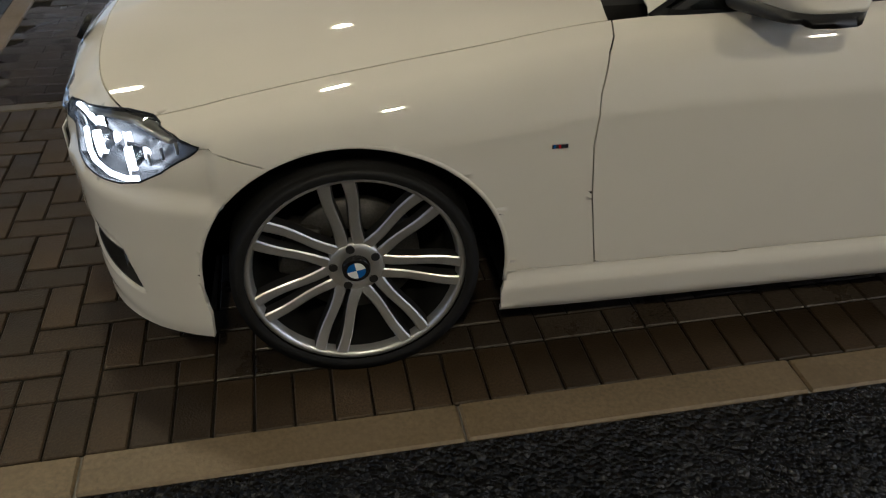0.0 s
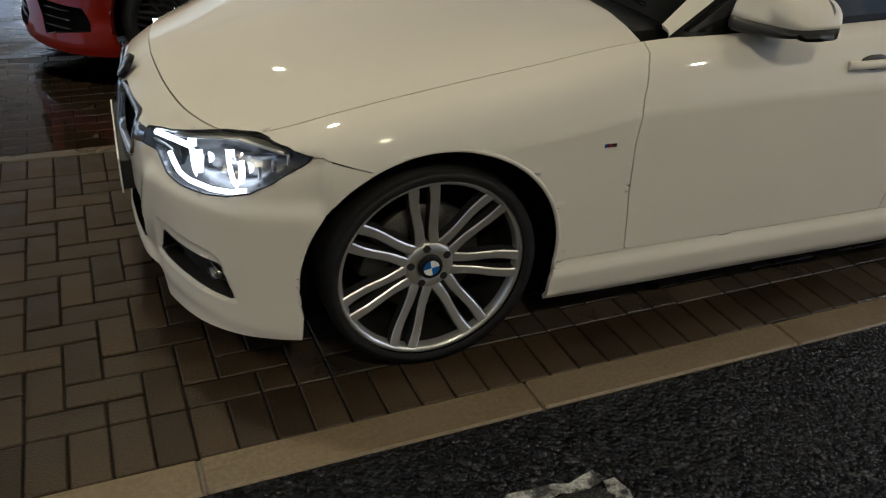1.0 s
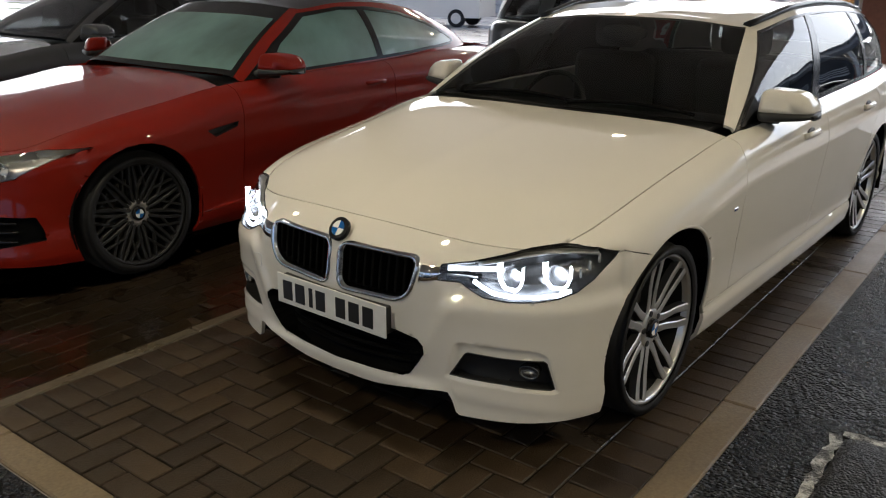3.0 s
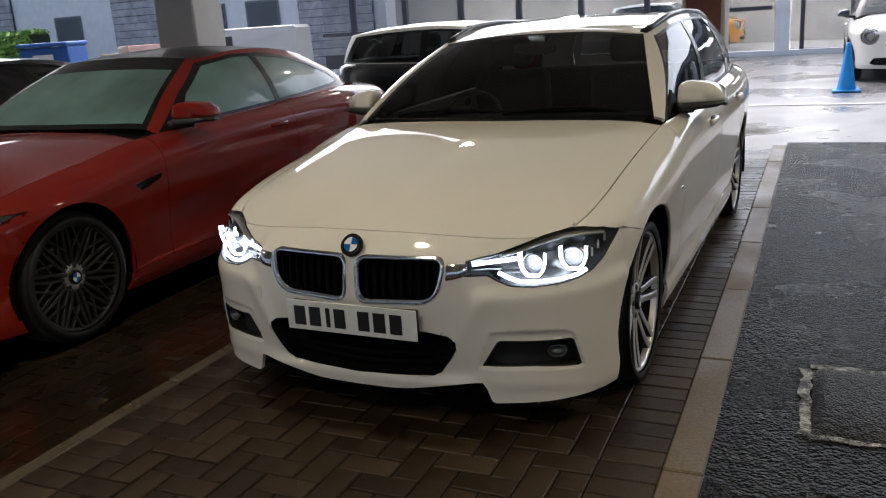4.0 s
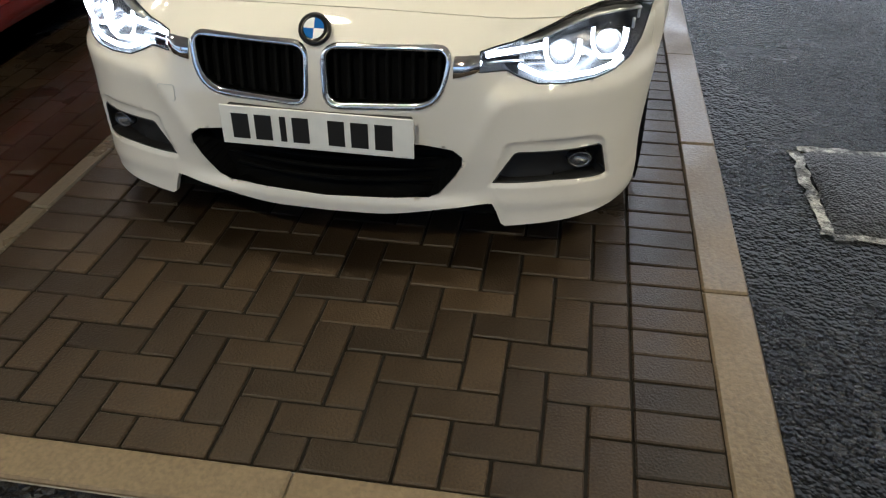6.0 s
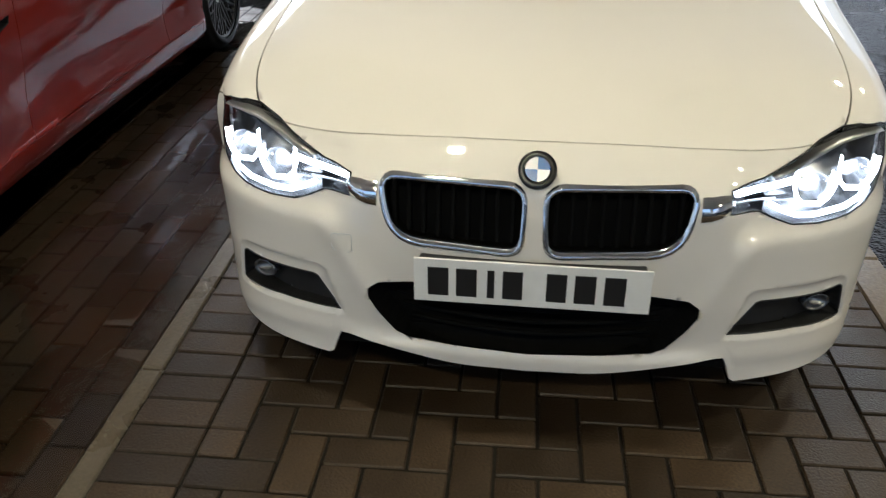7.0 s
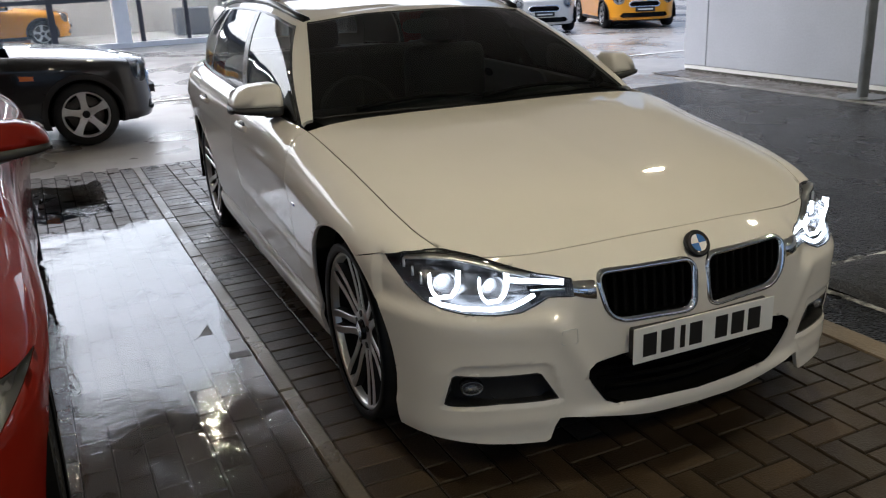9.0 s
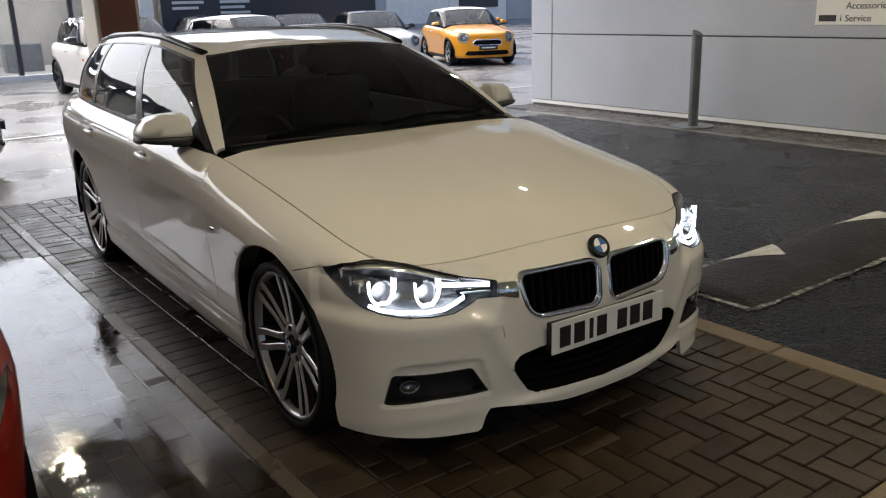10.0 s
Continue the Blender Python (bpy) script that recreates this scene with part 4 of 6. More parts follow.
def split(bm, axis, at, above):
    """Keeps the half of a closed mesh above or below a plane, and closes it."""
    no, co = Vector((0, 0, 0)), Vector((0, 0, 0))
    no[axis], co[axis] = 1, at
    r = bmesh.ops.bisect_plane(bm, geom=bm.verts[:] + bm.edges[:] + bm.faces[:], plane_co=co, plane_no=no, clear_inner=above, clear_outer=not above)
    es = [e for e in r["geom_cut"] if isinstance(e, bmesh.types.BMEdge)]
    bmesh.ops.contextual_create(bm, geom=es)
    return bm


def finder(S):
    tree = BVHTree.FromBMesh(S.bm)

    def x_of(y, z):
        h = tree.ray_cast(Vector((-4, abs(y), z)), Vector((1, 0, 0)))
        return h[0].x if h[0] else -0.6
    return x_of


def arch(x, z, r, n=30):
    """A wheel opening: round above, straight down at its ends."""
    pts = [(x + r * math.cos(a), z + r * math.sin(a)) for a in [math.radians(-14 + 208 * k / n) for k in range(n + 1)]]
    return pts + [(x - r * 1.0, .02), (x + r * 1.02, .02)]


def edge_gap(y, z, a, b):
    """How far a point lies from a stretch of outline."""
    p, u, w = Vector((y, z)), Vector(a), Vector(b)
    t = max(0, min(1, (p - u).dot(w - u) / (w - u).length_squared))
    return (p - u - (w - u) * t).length


def along(poly, step=.012):
    out = []
    for a, b in zip(poly, poly[1:] + poly[:1]):
        n = max(1, int(math.hypot(b[0] - a[0], b[1] - a[1]) / step))
        out += [(a[0] + (b[0] - a[0]) * k / n, a[1] + (b[1] - a[1]) * k / n) for k in range(n)]
    return out + [out[0]]


def circle(x, z, r, n=36):
    return [(x + r * math.cos(2 * math.pi * k / n), z + r * math.sin(2 * math.pi * k / n)) for k in range(n)]


def mirror_unit(car, x, y, z, side, cap, size=1.0):
    """A door mirror: cap in body colour, black foot and lower shell, glass."""
    sx, sy, sz = 0.082 * size, 0.102 * size, 0.07 * size

    def form(above):
        b = pillow(x, y, z, sx, sy, sz, 0.40, 24)
        for v in b.verts:
            k = (v.co.y - y) / sy
            up = (v.co.z - z) / sz
            v.co.x += (0.040 * k + 0.020 * up) * size
            if up > 0:
                v.co.z -= (0.010 * k + 0.034 * max(0.0, k) ** 2) * size
                v.co.y -= 0.012 * up * max(0.0, k) * size
            else:
                v.co.z = z + (v.co.z - z) * (0.72 - 0.14 * k)
        split(b, 2, z - 0.014 * size, above)
        for v in b.verts:
            v.co.y *= side
        bmesh.ops.recalc_face_normals(b, faces=b.faces)
        return b
    top = part("mirror_cap", form(True), cap, car, "body-coloured mirror cap", smooth=False)
    for f in top.data.polygons:
        f.use_smooth = abs(f.normal.z) < 0.999
    low = part("lower_shell", form(False), M["plastic"], top, smooth=True)
    ft = bmesh.new()
    sweep(ft, [(x + 0.03, side * (y - sy * 0.5), z - 0.05 * size), (x - 0.02, side * (y - sy - 0.02), z - 0.052 * size), (x - 0.06, side * (y - sy - 0.085), z - 0.062 * size)], 0.026, 8)
    part("foot", ft, M["plastic"], top)
    gl = pillow(x + sx * 1.0, y * side, z, 0.004, sy * 0.86, sz * 0.8, 0.6, 12)
    part("mirror_glass", gl, M["chrome"], top, smooth=True)
    return top


def handle(car, x, y, z, side, m):
    h = bmesh.new()
    sweep(h, [(x - 0.10 + 0.02 * k, side * (y + 0.016 * math.sin(math.pi * k / 10) ** 0.5), z + 0.004 * math.sin(math.pi * k / 10)) for k in range(11)], 0.011, 8, 1.3)
    part("door_handle", h, m, car)
    # black bump behind the grip paints the shadow of the hollow
    c = pillow(x, side * (y - 0.006), z, 0.055, 0.008, 0.026, 0.8, 14)
    part("handle_recess", c, M["plastic"], car, smooth=True)


def estate():
    P = {
        "outline": [(-.742, 0, .178, .714, .115), (-.733, .20, .18, .711, .115), (-.715, .36, .185, .703, .115), (-.676, .53, .185, .692, .115), (-.605, .68, .172, .687, .115),
                    (-.50, .785, .145, .698, .115), (-.36, .848, .140, .732, .12), (-.20, .878, .14, .768, .125), (0, .893, .14, .803, .13), (.30, .90, .13, .85, .125), (.60, .905, .128, .902, .108),
                    (1.2, .907, .13, .922, .088), (2.0, .907, .13, .94, .088), (2.81, .905, .16, .957, .10), (3.3, .87, .2, .967, .11), (3.65, .77, .2, .967, .12), (3.80, .57, .2, .967, .12), (3.85, .3, .2, .967, .12), (3.86, 0, .2, .967, .12)],
        "fine": 0.0135, "fine_to": -0.12, "coarse": 0.045, "rows": 46, "lines": [1.62], "shoulder": 0.82, "flat_nose": 1,
        "front": [(0, .012), (.06, .006), (.14, .010), (.34, .0), (.6, .0), (.75, .006), (.85, .02), (1, .0)],
        "side": [(0, .085), (.04, .06), (.13, .042), (.165, .040), (.185, .052), (.21, .046), (.4, .028), (.62, .010), (.76, .0), (.79, -.003), (.805, .002), (.86, .007), (.92, .008), (1, .01)],
        "rear": [(0, .06), (.15, .02), (.4, 0), (.6, .02), (.8, .05), (1, .08)],
    }

    def bottom(x, y, zb):
        if x > -0.45:
            return zb
        low = 0.178 + 0.040 * soft(0.12, 0.45, y)
        return low if y < 0.455 else (low + (0.142 - low) * soft(0.455, 0.49, y))

    def sculpt(x, y, z, wf):
        d = 0.0
        if x < -0.3:
            side = soft(0.42, 0.56, y) * (1 - soft(0.76, 0.85, y))
            d += 0.002 * side * (1 - soft(.45, .51, z)) * soft(0.36, 0.42, z)
            # shelf under the lamps, which faces upwards, and its end beside the grille
            d += 0.020 * soft(0.515, 0.572, z) * soft(0.40, 0.48, y) * (1 - soft(.66, .70, z))
            d -= 0.012 * (1 - soft(0.36, 0.46, y)) * (1 - soft(0.215, 0.245, z)) * wf
            d -= 0.009 * math.exp(-((y - 0.40 - (z - .4) * .6) / 0.034) ** 2) * soft(0.22, 0.3, z) * (1 - soft(.5, .56, z))
        return d
    P["bottom"], P["sculpt"] = bottom, sculpt
    P["tuck"] = lambda x: 0.25 + 0.75 * soft(-.30, .40, x)
    P["tuck_end"] = 0.15
    S = body_shell(P)
    edge = [r[-1] for r in S.rows]
    ic = min(range(len(edge)), key=lambda i: abs(edge[i][1] - 0.66) + (edge[i][0] > 0))
    ih = min(range(len(edge)), key=lambda i: abs(edge[i][0] - 0.60) + (edge[i][1] < 0.3) * 9)
    cen = spline([(edge[0][0], 0, edge[0][2]), (-.35, 0, .80), (0, 0, .855), (.35, 0, .897), (.665, 0, .922)], 10)
    rear = [(0.665 - 0.0, 0, .922), (.662, .3, .924), (.645, .55, .923), (edge[ih][0] + .01, .70, .918), edge[ih]]
    S.grid(coons(edge[:ic + 1], edge[ic:ih + 1], cen, rear, 30, 24, 0.16), lambda i, j: "hood")
    front = lambda c: c.x < -0.2
    S.cut(arch(0.010, 0.310, 0.376), "y", "hole", lambda c: c.y > 0.55 and c.x < 0.6)
    S.cut(arch(2.81, 0.310, 0.376), "y", "hole", lambda c: c.y > 0.55 and 2.2 < c.x < 3.4)
    S.drop("hole")
    near = [v for v in S.bm.verts if v.co.y > .55 and any(abs(math.hypot(v.co.x - cx, v.co.z - .310) - .376) < .02 for cx in (.010, 2.81))]
    bmesh.ops.remove_doubles(S.bm, verts=near, dist=.0008)
    lamp = [(.412, .637), (.412, .592), (.478, .590), (.512, .572), (.555, .555), (.62, .550), (.695, .552), (.742, .560), (.777, .577), (.802, .610), (.828, .680), (.79, .696), (.735, .703), (.69, .702), (.622, .690), (.545, .665), (.485, .648)]
    S.cut(lamp, "x", "lamp", lambda c: c.x < -0.2 and c.z > .45)
    kidney = rounded([(.345, .647), (.318, .504), (.026, .492), (.021, .645)], [.04, .07, .04, .04])
    S.cut(kidney, "x", "kidney", front)
    intake = [(-.02, .402), (.27, .396), (.352, .383), (.376, .366), (.377, .342), (.358, .308), (.314, .250), (.285, .239), (.18, .233), (-.02, .228)]
    S.cut(intake, "x", "intake", lambda c: c.x < -.4)
    recess = [(.440, .268), (.482, .396), (.505, .406), (.690, .400), (.718, .393), (.738, .375), (.762, .250), (.752, .244), (.62, .262)]
    S.cut(recess, "x", "recess", lambda c: c.x < -.3)
    for v in S.bm.verts:
        if v.co.x < -.3 and inside(recess, v.co.y, v.co.z):
            far = min(edge_gap(v.co.y, v.co.z, a, b) for a, b in zip(recess, recess[1:] + recess[:1]))
            v.co.x += .012 * min(1, far / .012) if far > .0004 else 0
    S.relabel("body", lambda c, n: n == "recess")
    fog = [(.455, .279), (.508, .364), (.518, .368), (.722, .359), (.732, .350), (.748, .262), (.740, .257), (.62, .275)]
    S.cut(fog, "x", "fog_pocket", lambda c: c.x < -.3)
    S.cut([(.70, .66), (.70, .80)], "x", "", lambda c: c.x < -.3 and c.z > .6, closed=False)
    S.cut([(-.34, .693), (-.17, .642)], "y", "", lambda c: c.y > .7 and -.45 < c.x < 0, closed=False)
    S.cut([(.4, .286), (2.47, .292)], "y", "", lambda c: c.y > .7 and .3 < c.x < 2.6, closed=False)
    S.cut([(2.44, .29), (2.44, .46), (2.53, .66), (2.60, .80), (2.60, .97)], "y", "", lambda c: c.y > .7 and 2.3 < c.x < 2.8, closed=False)
    S.cut([(3.46, .87), (3.60, .935), (3.9, .935), (3.9, .79), (3.62, .79)], "y", "tail_lamp", lambda c: c.x > 3.4)
    back = [(.29, 2.44), (.46, 2.44), (.66, 2.53), (.80, 2.60), (.97, 2.60)]
    is_body = lambda n: n == "body"
    S.relabel("bumper", lambda c, n: is_body(n) and c.x < -.17 and (c.x < -.34 or c.z < .693 - (c.x + .34) * .3)
              and not (c.y > .70 and c.z > np.interp(c.y, [.41, .485, .545, .622, .69, .735, .79, .828], [.637, .648, .665, .690, .702, .703, .696, .680]) - .004))
    S.cut([(.622, .12), (.616, .30), (.582, .5), (.566, .65), (.570, .78), (.590, .86), (.640, .95)], "y", "", lambda c: c.y > .7 and .5 < c.x < .8, closed=False)
    S.relabel("fender", lambda c, n: is_body(n) and c.x < table([(.12, .622), (.3, .616), (.5, .582), (.65, .566), (.78, .570), (.86, .590), (.95, .640)], c.z) and c.z > .12 and not (c.x > .3 and c.z < .286))
    S.relabel("sill", lambda c, n: is_body(n) and .3 < c.x < 2.5 and c.z < .2915 - (.006 if c.x < 1 else 0))
    S.relabel("front_door", lambda c, n: is_body(n) and c.x < 1.62)
    S.relabel("rear_door", lambda c, n: is_body(n) and c.x < table(back, c.z))
    S.relabel("rear_bumper", lambda c, n: is_body(n) and c.x > 3.2 and c.z < .62)
    S.relabel("quarter", lambda c, n: is_body(n))
    ey = lambda x: float(np.interp(x, [e[0] for e in edge[ih:] if e[1] > .3], [e[1] for e in edge[ih:] if e[1] > .3])) - 0.004
    ez = lambda x: float(np.interp(x, [e[0] for e in edge[ih:] if e[1] > .3], [e[2] for e in edge[ih:] if e[1] > .3]))
    low = [(.675, 0, .93), (.685, .35, .934), (.70, .765, .925), (.70, ey(.70), ez(.70))] + [(x, ey(x), ez(x)) for x in (1.3, 2.0, 2.7, 3.3)] + [(3.62, .62, .968), (3.72, .3, .97), (3.74, 0, .97)]

    def name(a, b, w0, w1):
        if a < 1.87:
            return "windscreen"
        if a < 2.84:
            return "a_pillar"
        if a > 8.2:
            return "rear_glass" if .2 < w0 < .85 and a > 8.5 else "tailgate"
        if w1 <= 0.041:
            return "belt_trim"
        if w0 >= 0.935:
            return "roof_frame"
        if w0 >= 0.905:
            return "window_trim"
        if a < 3.05 or 4.43 <= a < 4.60 or 5.88 <= a < 6.0 or 7.18 <= a < 7.3:
            return "pillar_trim"
        if a >= 7.3:
            return "d_pillar"
        return "glass_front" if a < 4.5 else "glass_rear" if a < 5.95 else "glass_quarter"
    cabin({
        "low": low,
        "top": [(1.305, 0, 1.300), (1.32, .30, 1.294), (1.375, .564, 1.268), (1.42, .580, 1.276), (1.78, .602, 1.328), (2.2, .604, 1.343), (2.8, .594, 1.328), (3.25, .576, 1.287), (3.48, .50, 1.262), (3.55, .25, 1.266), (3.56, 0, 1.268)],
        "marks": [(0, 2, 16), (2, 2.4, 2), (2.4, 2.85, 3), (2.85, 3.05, 2), (3.05, 4.43, 16), (4.43, 4.6, 2), (4.6, 5.88, 14), (5.88, 6.0, 1), (6.0, 7.18, 12), (7.18, 7.3, 1), (7.3, 8.2, 6), (8.2, 10, 10)],
        "levels": [0, .04, .15, .27, .39, .51, .63, .76, .905, .935, 1], "bulge": 0.03, "corner": 2.45, "back": 8.0, "name": name,
        "crown": [(1.3, 1.302), (1.5, 1.332), (1.8, 1.360), (2.2, 1.374), (2.8, 1.360), (3.3, 1.318), (3.56, 1.27)],
    }, S)
    # ---- assemble ----
    car = empty("estate_car", pose(0.065, -0.048, 0.004, 0, 0, -1.7))
    tagged(car, "white estate car with lit headlights parked on bricks", "car")
    W = M["paint_white"]
    part("front_bumper", S.take("bumper", (1, -1)), W, car)
    part("bonnet", S.take("hood", (1, -1), gap=0.0025), W, car)
    part("roof", S.take(["roof", "roof_frame"], (1, -1), gap=0, flange=0.01), W, car)
    part("tailgate", S.take(["tailgate"], (1, -1)), W, car)
    part("rear_bumper", S.take("rear_bumper", (1, -1)), W, car)
    part("windscreen", S.take("windscreen", (1, -1), gap=0.002, flange=0.006), M["glass_screen"], car)
    part("rear_window", S.take("rear_glass", (1, -1), gap=0.001, flange=0.005), M["glass"], car)
    x_of = finder(S)
    tree = BVHTree.FromBMesh(S.bm)
    for side in (1, -1):
        part("fender", S.take("fender", (side,)), W, car)
        part("quarter_panel", S.take(["quarter", "d_pillar"], (side,)), W, car)
        part("sill", S.take("sill", (side,)), W, car)
        part("a_pillar", S.take("a_pillar", (side,), gap=0.0008), W, car)
        part("window_trim", S.take(["window_trim", "pillar_trim", "belt_trim"], (side,), gap=0, flange=0.004, lift=0.001), M["trim_black"], car)
        fd = part("front_door", S.take("front_door", (side,)), W, car)
        rd = part("rear_door", S.take("rear_door", (side,)), W, car)
        part("window", S.take("glass_front", (side,), gap=0, flange=0.003, lift=-0.002), M["glass_clear"], car)
        part("window", S.take("glass_rear", (side,), gap=0, flange=0.003, lift=-0.002), M["glass"], car)
        part("window", S.take("glass_quarter", (side,), gap=0, flange=0.003, lift=-0.002), M["glass"], car)
        part("tail_lamp", S.take("tail_lamp", (side,)), M["red_lens"], car)
        handle(car, 1.36, .900, .825, side, W)
        handle(car, 2.36, .902, .838, side, W)
        mirror_unit(car, .975, .905, .984, side, W)
        h = tree.ray_cast(Vector((.487, 2, .659)), Vector((0, -1, 0)))
        by = side * h[0].y
        sb = part("side_badge", boxed(.466, .504, by - .004, by + .004, .652, .664, bevel=.001), M["chrome"], car)
        for k, c in enumerate(("blue", "plate_black", "red_lens")):
            part("stripe", boxed(.469 + .006 * k, .474 + .006 * k, by - .0048, by + .0048, .6535, .6625), M[c], sb)
        # triangle under the mirror
        tr = bmesh.new()
        pts = [(.745, ey(.75) + .003, ez(.75) + .006), (1.0, ey(1.0) + .003, ez(1.0) + .010), (.93, ey(.93) - .028, ez(.93) + .105)]
        a = [tr.verts.new((x, side * y, z)) for x, y, z in pts]
        b = [tr.verts.new((x, side * (y - .012), z)) for x, y, z in pts]
        tr.faces.new(a), tr.faces.new(b[::-1])
        for k in range(3):
            tr.faces.new((a[k], b[k], b[(k + 1) % 3], a[(k + 1) % 3]))
        bmesh.ops.recalc_face_normals(tr, faces=tr.faces)
        part("mirror_base", tr, M["plastic"], car)
        # roof rail
        rl = bmesh.new()
        path = []
        for k in range(25):
            t = k / 24
            x = 1.375 + 2.06 * t
            y = float(np.interp(x, [1.375, 1.42, 1.78, 2.2, 2.8, 3.25, 3.48], [.560, .572, .602, .604, .594, .576, .50])) - 0.016
            z = float(np.interp(x, [1.375, 1.42, 1.78, 2.2, 2.8, 3.25, 3.48], [1.272, 1.280, 1.328, 1.343, 1.328, 1.287, 1.262])) + .004 + 0.012 * min(1, 4 * t, 5 * (1 - t))
            path.append((x, side * y, z))
        sweep(rl, path, 0.020, 8, 0.9)
        for t in (0.3, 0.6, 0.9):
            q = path[round(t * 24)]
            box(rl, q[0] - .05, q[0] + .05, q[1] - .011, q[1] + .011, q[2] - .04, q[2])
        part("roof_rail", rl, M["trim_black"], car)
        # head lamp
        hl = part("headlamp", S.take("lamp", (side,), gap=0.0015, sink=0.06), M["lamp_inner"], car)
        part("lens", S.take("lamp", (side,), gap=0.0015, flange=0.0, lift=0.0005), M["lens"], hl)
        for cy, cz, rr, yaw in ((.718, .618, .047, -10), (.606, .611, .047, -4)):
            x0 = x_of(cy, cz) + 0.036
            mt = Matrix.Translation((x0, side * cy, cz)) @ Matrix.Rotation(radians(yaw) * side, 4, "Z") @ Matrix.Rotation(radians(90), 4, "Z")
            bowl = bmesh.new()
            lathe(bowl, [(rr * 0.80, 0.006)] + [(rr * 0.74 * q, 0.004 - 0.036 * (1 - q * q)) for q in (1, .85, .7, .55, .4, .25, .1, .01)], 28)
            bmesh.ops.transform(bowl, matrix=mt, verts=bowl.verts)
            part("reflector", bowl, M["lamp_bowl"], hl)
            ball = bmesh.new()
            bmesh.ops.create_uvsphere(ball, u_segments=16, v_segments=10, radius=rr * 0.30)
            bmesh.ops.transform(ball, matrix=mt @ Matrix.Translation((0, -0.028, 0)), verts=ball.verts)
            part("projector", ball, M["beam"], hl, smooth=True)
            # angular light guide: a flat band bent into a U
            rg = bmesh.new()
            ends = ((-1.02, .86), (-1.0, .10), (-.80, -.48), (-.42, -.88), (.42, -.88), (.80, -.48), (1.0, .10), (1.02, .86))
            outer = [mt @ Vector((rr * u, 0.012, rr * w)) for u, w in ends]
            inner = [mt @ Vector((rr * u * .79, 0.009, rr * (w * .79 if w < .5 else w))) for u, w in ends]
            back = [mt @ Vector((rr * u * .79, -0.006, rr * (w * .79 if w < .5 else w))) for u, w in ends]
            rows = [[rg.verts.new(p) for p in row] for row in (outer, inner, back)]
            for r0, r1 in zip(rows, rows[1:]):
                for k in range(len(ends) - 1):
                    rg.faces.new((r0[k], r0[k + 1], r1[k + 1], r1[k]))
            part("light_ring", rg, M["led"], hl)
        for row, rad in ((((.568, .634), (.53, .631), (.48, .627), (.425, .624)), .0075), (((.758, .578), (.735, .566), (.69, .560), (.62, .559), (.572, .563), (.535, .578), (.505, .594)), .0065), (((.515, .606), (.47, .605), (.425, .605)), .003)):
            st = bmesh.new()
            sweep(st, [(x_of(y, z) + .020, side * y, z) for y, z in row], rad, 6)
            part("light_strip", st, M["led_dim"] if rad > .004 else M["lamp_trim"], hl)
        gk = bmesh.new()
        sweep(gk, [(x_of(y, z) + .001, side * y, z) for y, z in along(lamp)], .0028, 6)
        part("gasket", gk, M["trim_black"], hl)
        eb = bmesh.new()
        sweep(eb, [(x_of(y, z) + .022, side * y, z) for y, z in ((.50, .643), (.55, .653), (.61, .670), (.67, .682), (.73, .686), (.785, .682))], 0.022, 6, 0.3)
        part("brow", eb, M["lamp_trim"], hl)
        mk = bmesh.new()
        for k in range(3):
            y, z = .768 + .012 * k, .628 + .018 * k
            sweep(mk, [(x_of(y, z) + .02, side * y, z - .014), (x_of(y, z) + .02, side * y, z + .014)], .004, 6)
        part("side_marker", mk, M["lamp_trim"], hl)
        # chrome bar between lamp and grille
        cb = bmesh.new()
        rows = []
        for y, z0, z1, out in ((.414, .590, .636, .002), (.395, .586, .634, .010), (.372, .580, .632, .011), (.350, .574, .632, .003)):
            rows.append([cb.verts.new((x_of(y, z) - o, side * y, z)) for z, o in ((z0, -.004), (z0 + .005, out), ((z0 + z1) / 2, out + .002), (z1 - .005, out), (z1, -.004))])
        for r0, r1 in zip(rows, rows[1:]):
            for k in range(4):
                cb.faces.new((r0[k], r0[k + 1], r1[k + 1], r1[k])).smooth = True
        bmesh.ops.recalc_face_normals(cb, faces=cb.faces)
        part("lamp_bridge", cb, M["chrome"], car)
        # kidney grille
        kg = part("kidney_grille", S.take("kidney", (side,), gap=0.001, sink=0.05), M["void"], car)
        rk = ring_strip([(y * side, z) for y, z in kidney], lambda y, z: x_of(y, z), 0.008, 0.014)
        part("chrome_surround", rk, M["chrome"], kg)
        for k in range(9):
            y = .048 + .0330 * k
            z1, z0 = .636 - .004 + .012 * (y / .33), .500 + (.02 * max(0, (y - .2) / .13))
            sl = boxed(-.005, .03, -.005, .005, 0, z1 - z0 - .012, bevel=.002)
            x0 = x_of(y, .57) + .022
            for v in sl.verts:
                v.co = Vector((x0 + v.co.x + .02 * (v.co.z / .14) ** 2, side * (y + v.co.y), z0 + .006 + v.co.z))
            part("slat", sl, M["void"], kg)
        # rolled lips of the wheel openings
        for cx in (.010, 2.81):
            lip, path, y0 = bmesh.new(), [], .86
            for k in range(49):
                a = radians(-8 + 196 * k / 48)
                px, pz = cx + .3785 * math.cos(a), .310 + .3785 * math.sin(a)
                h = tree.ray_cast(Vector((cx + .386 * math.cos(a), 2, max(.310 + .386 * math.sin(a), .19))), Vector((0, -1, 0)))
                y0 = h[0].y if h[0] and h[0].y > .7 else y0
                path.append((px, side * (y0 - .0055), pz))
            sweep(lip, path, .0075, 8)
            part("arch_lip", lip, W, car)
        # fog lamp pocket
        fp = part("fog_pocket", S.take("fog_pocket", (side,), gap=0.0005, sink=0.05), M["plastic"], car)
        gk = bmesh.new()
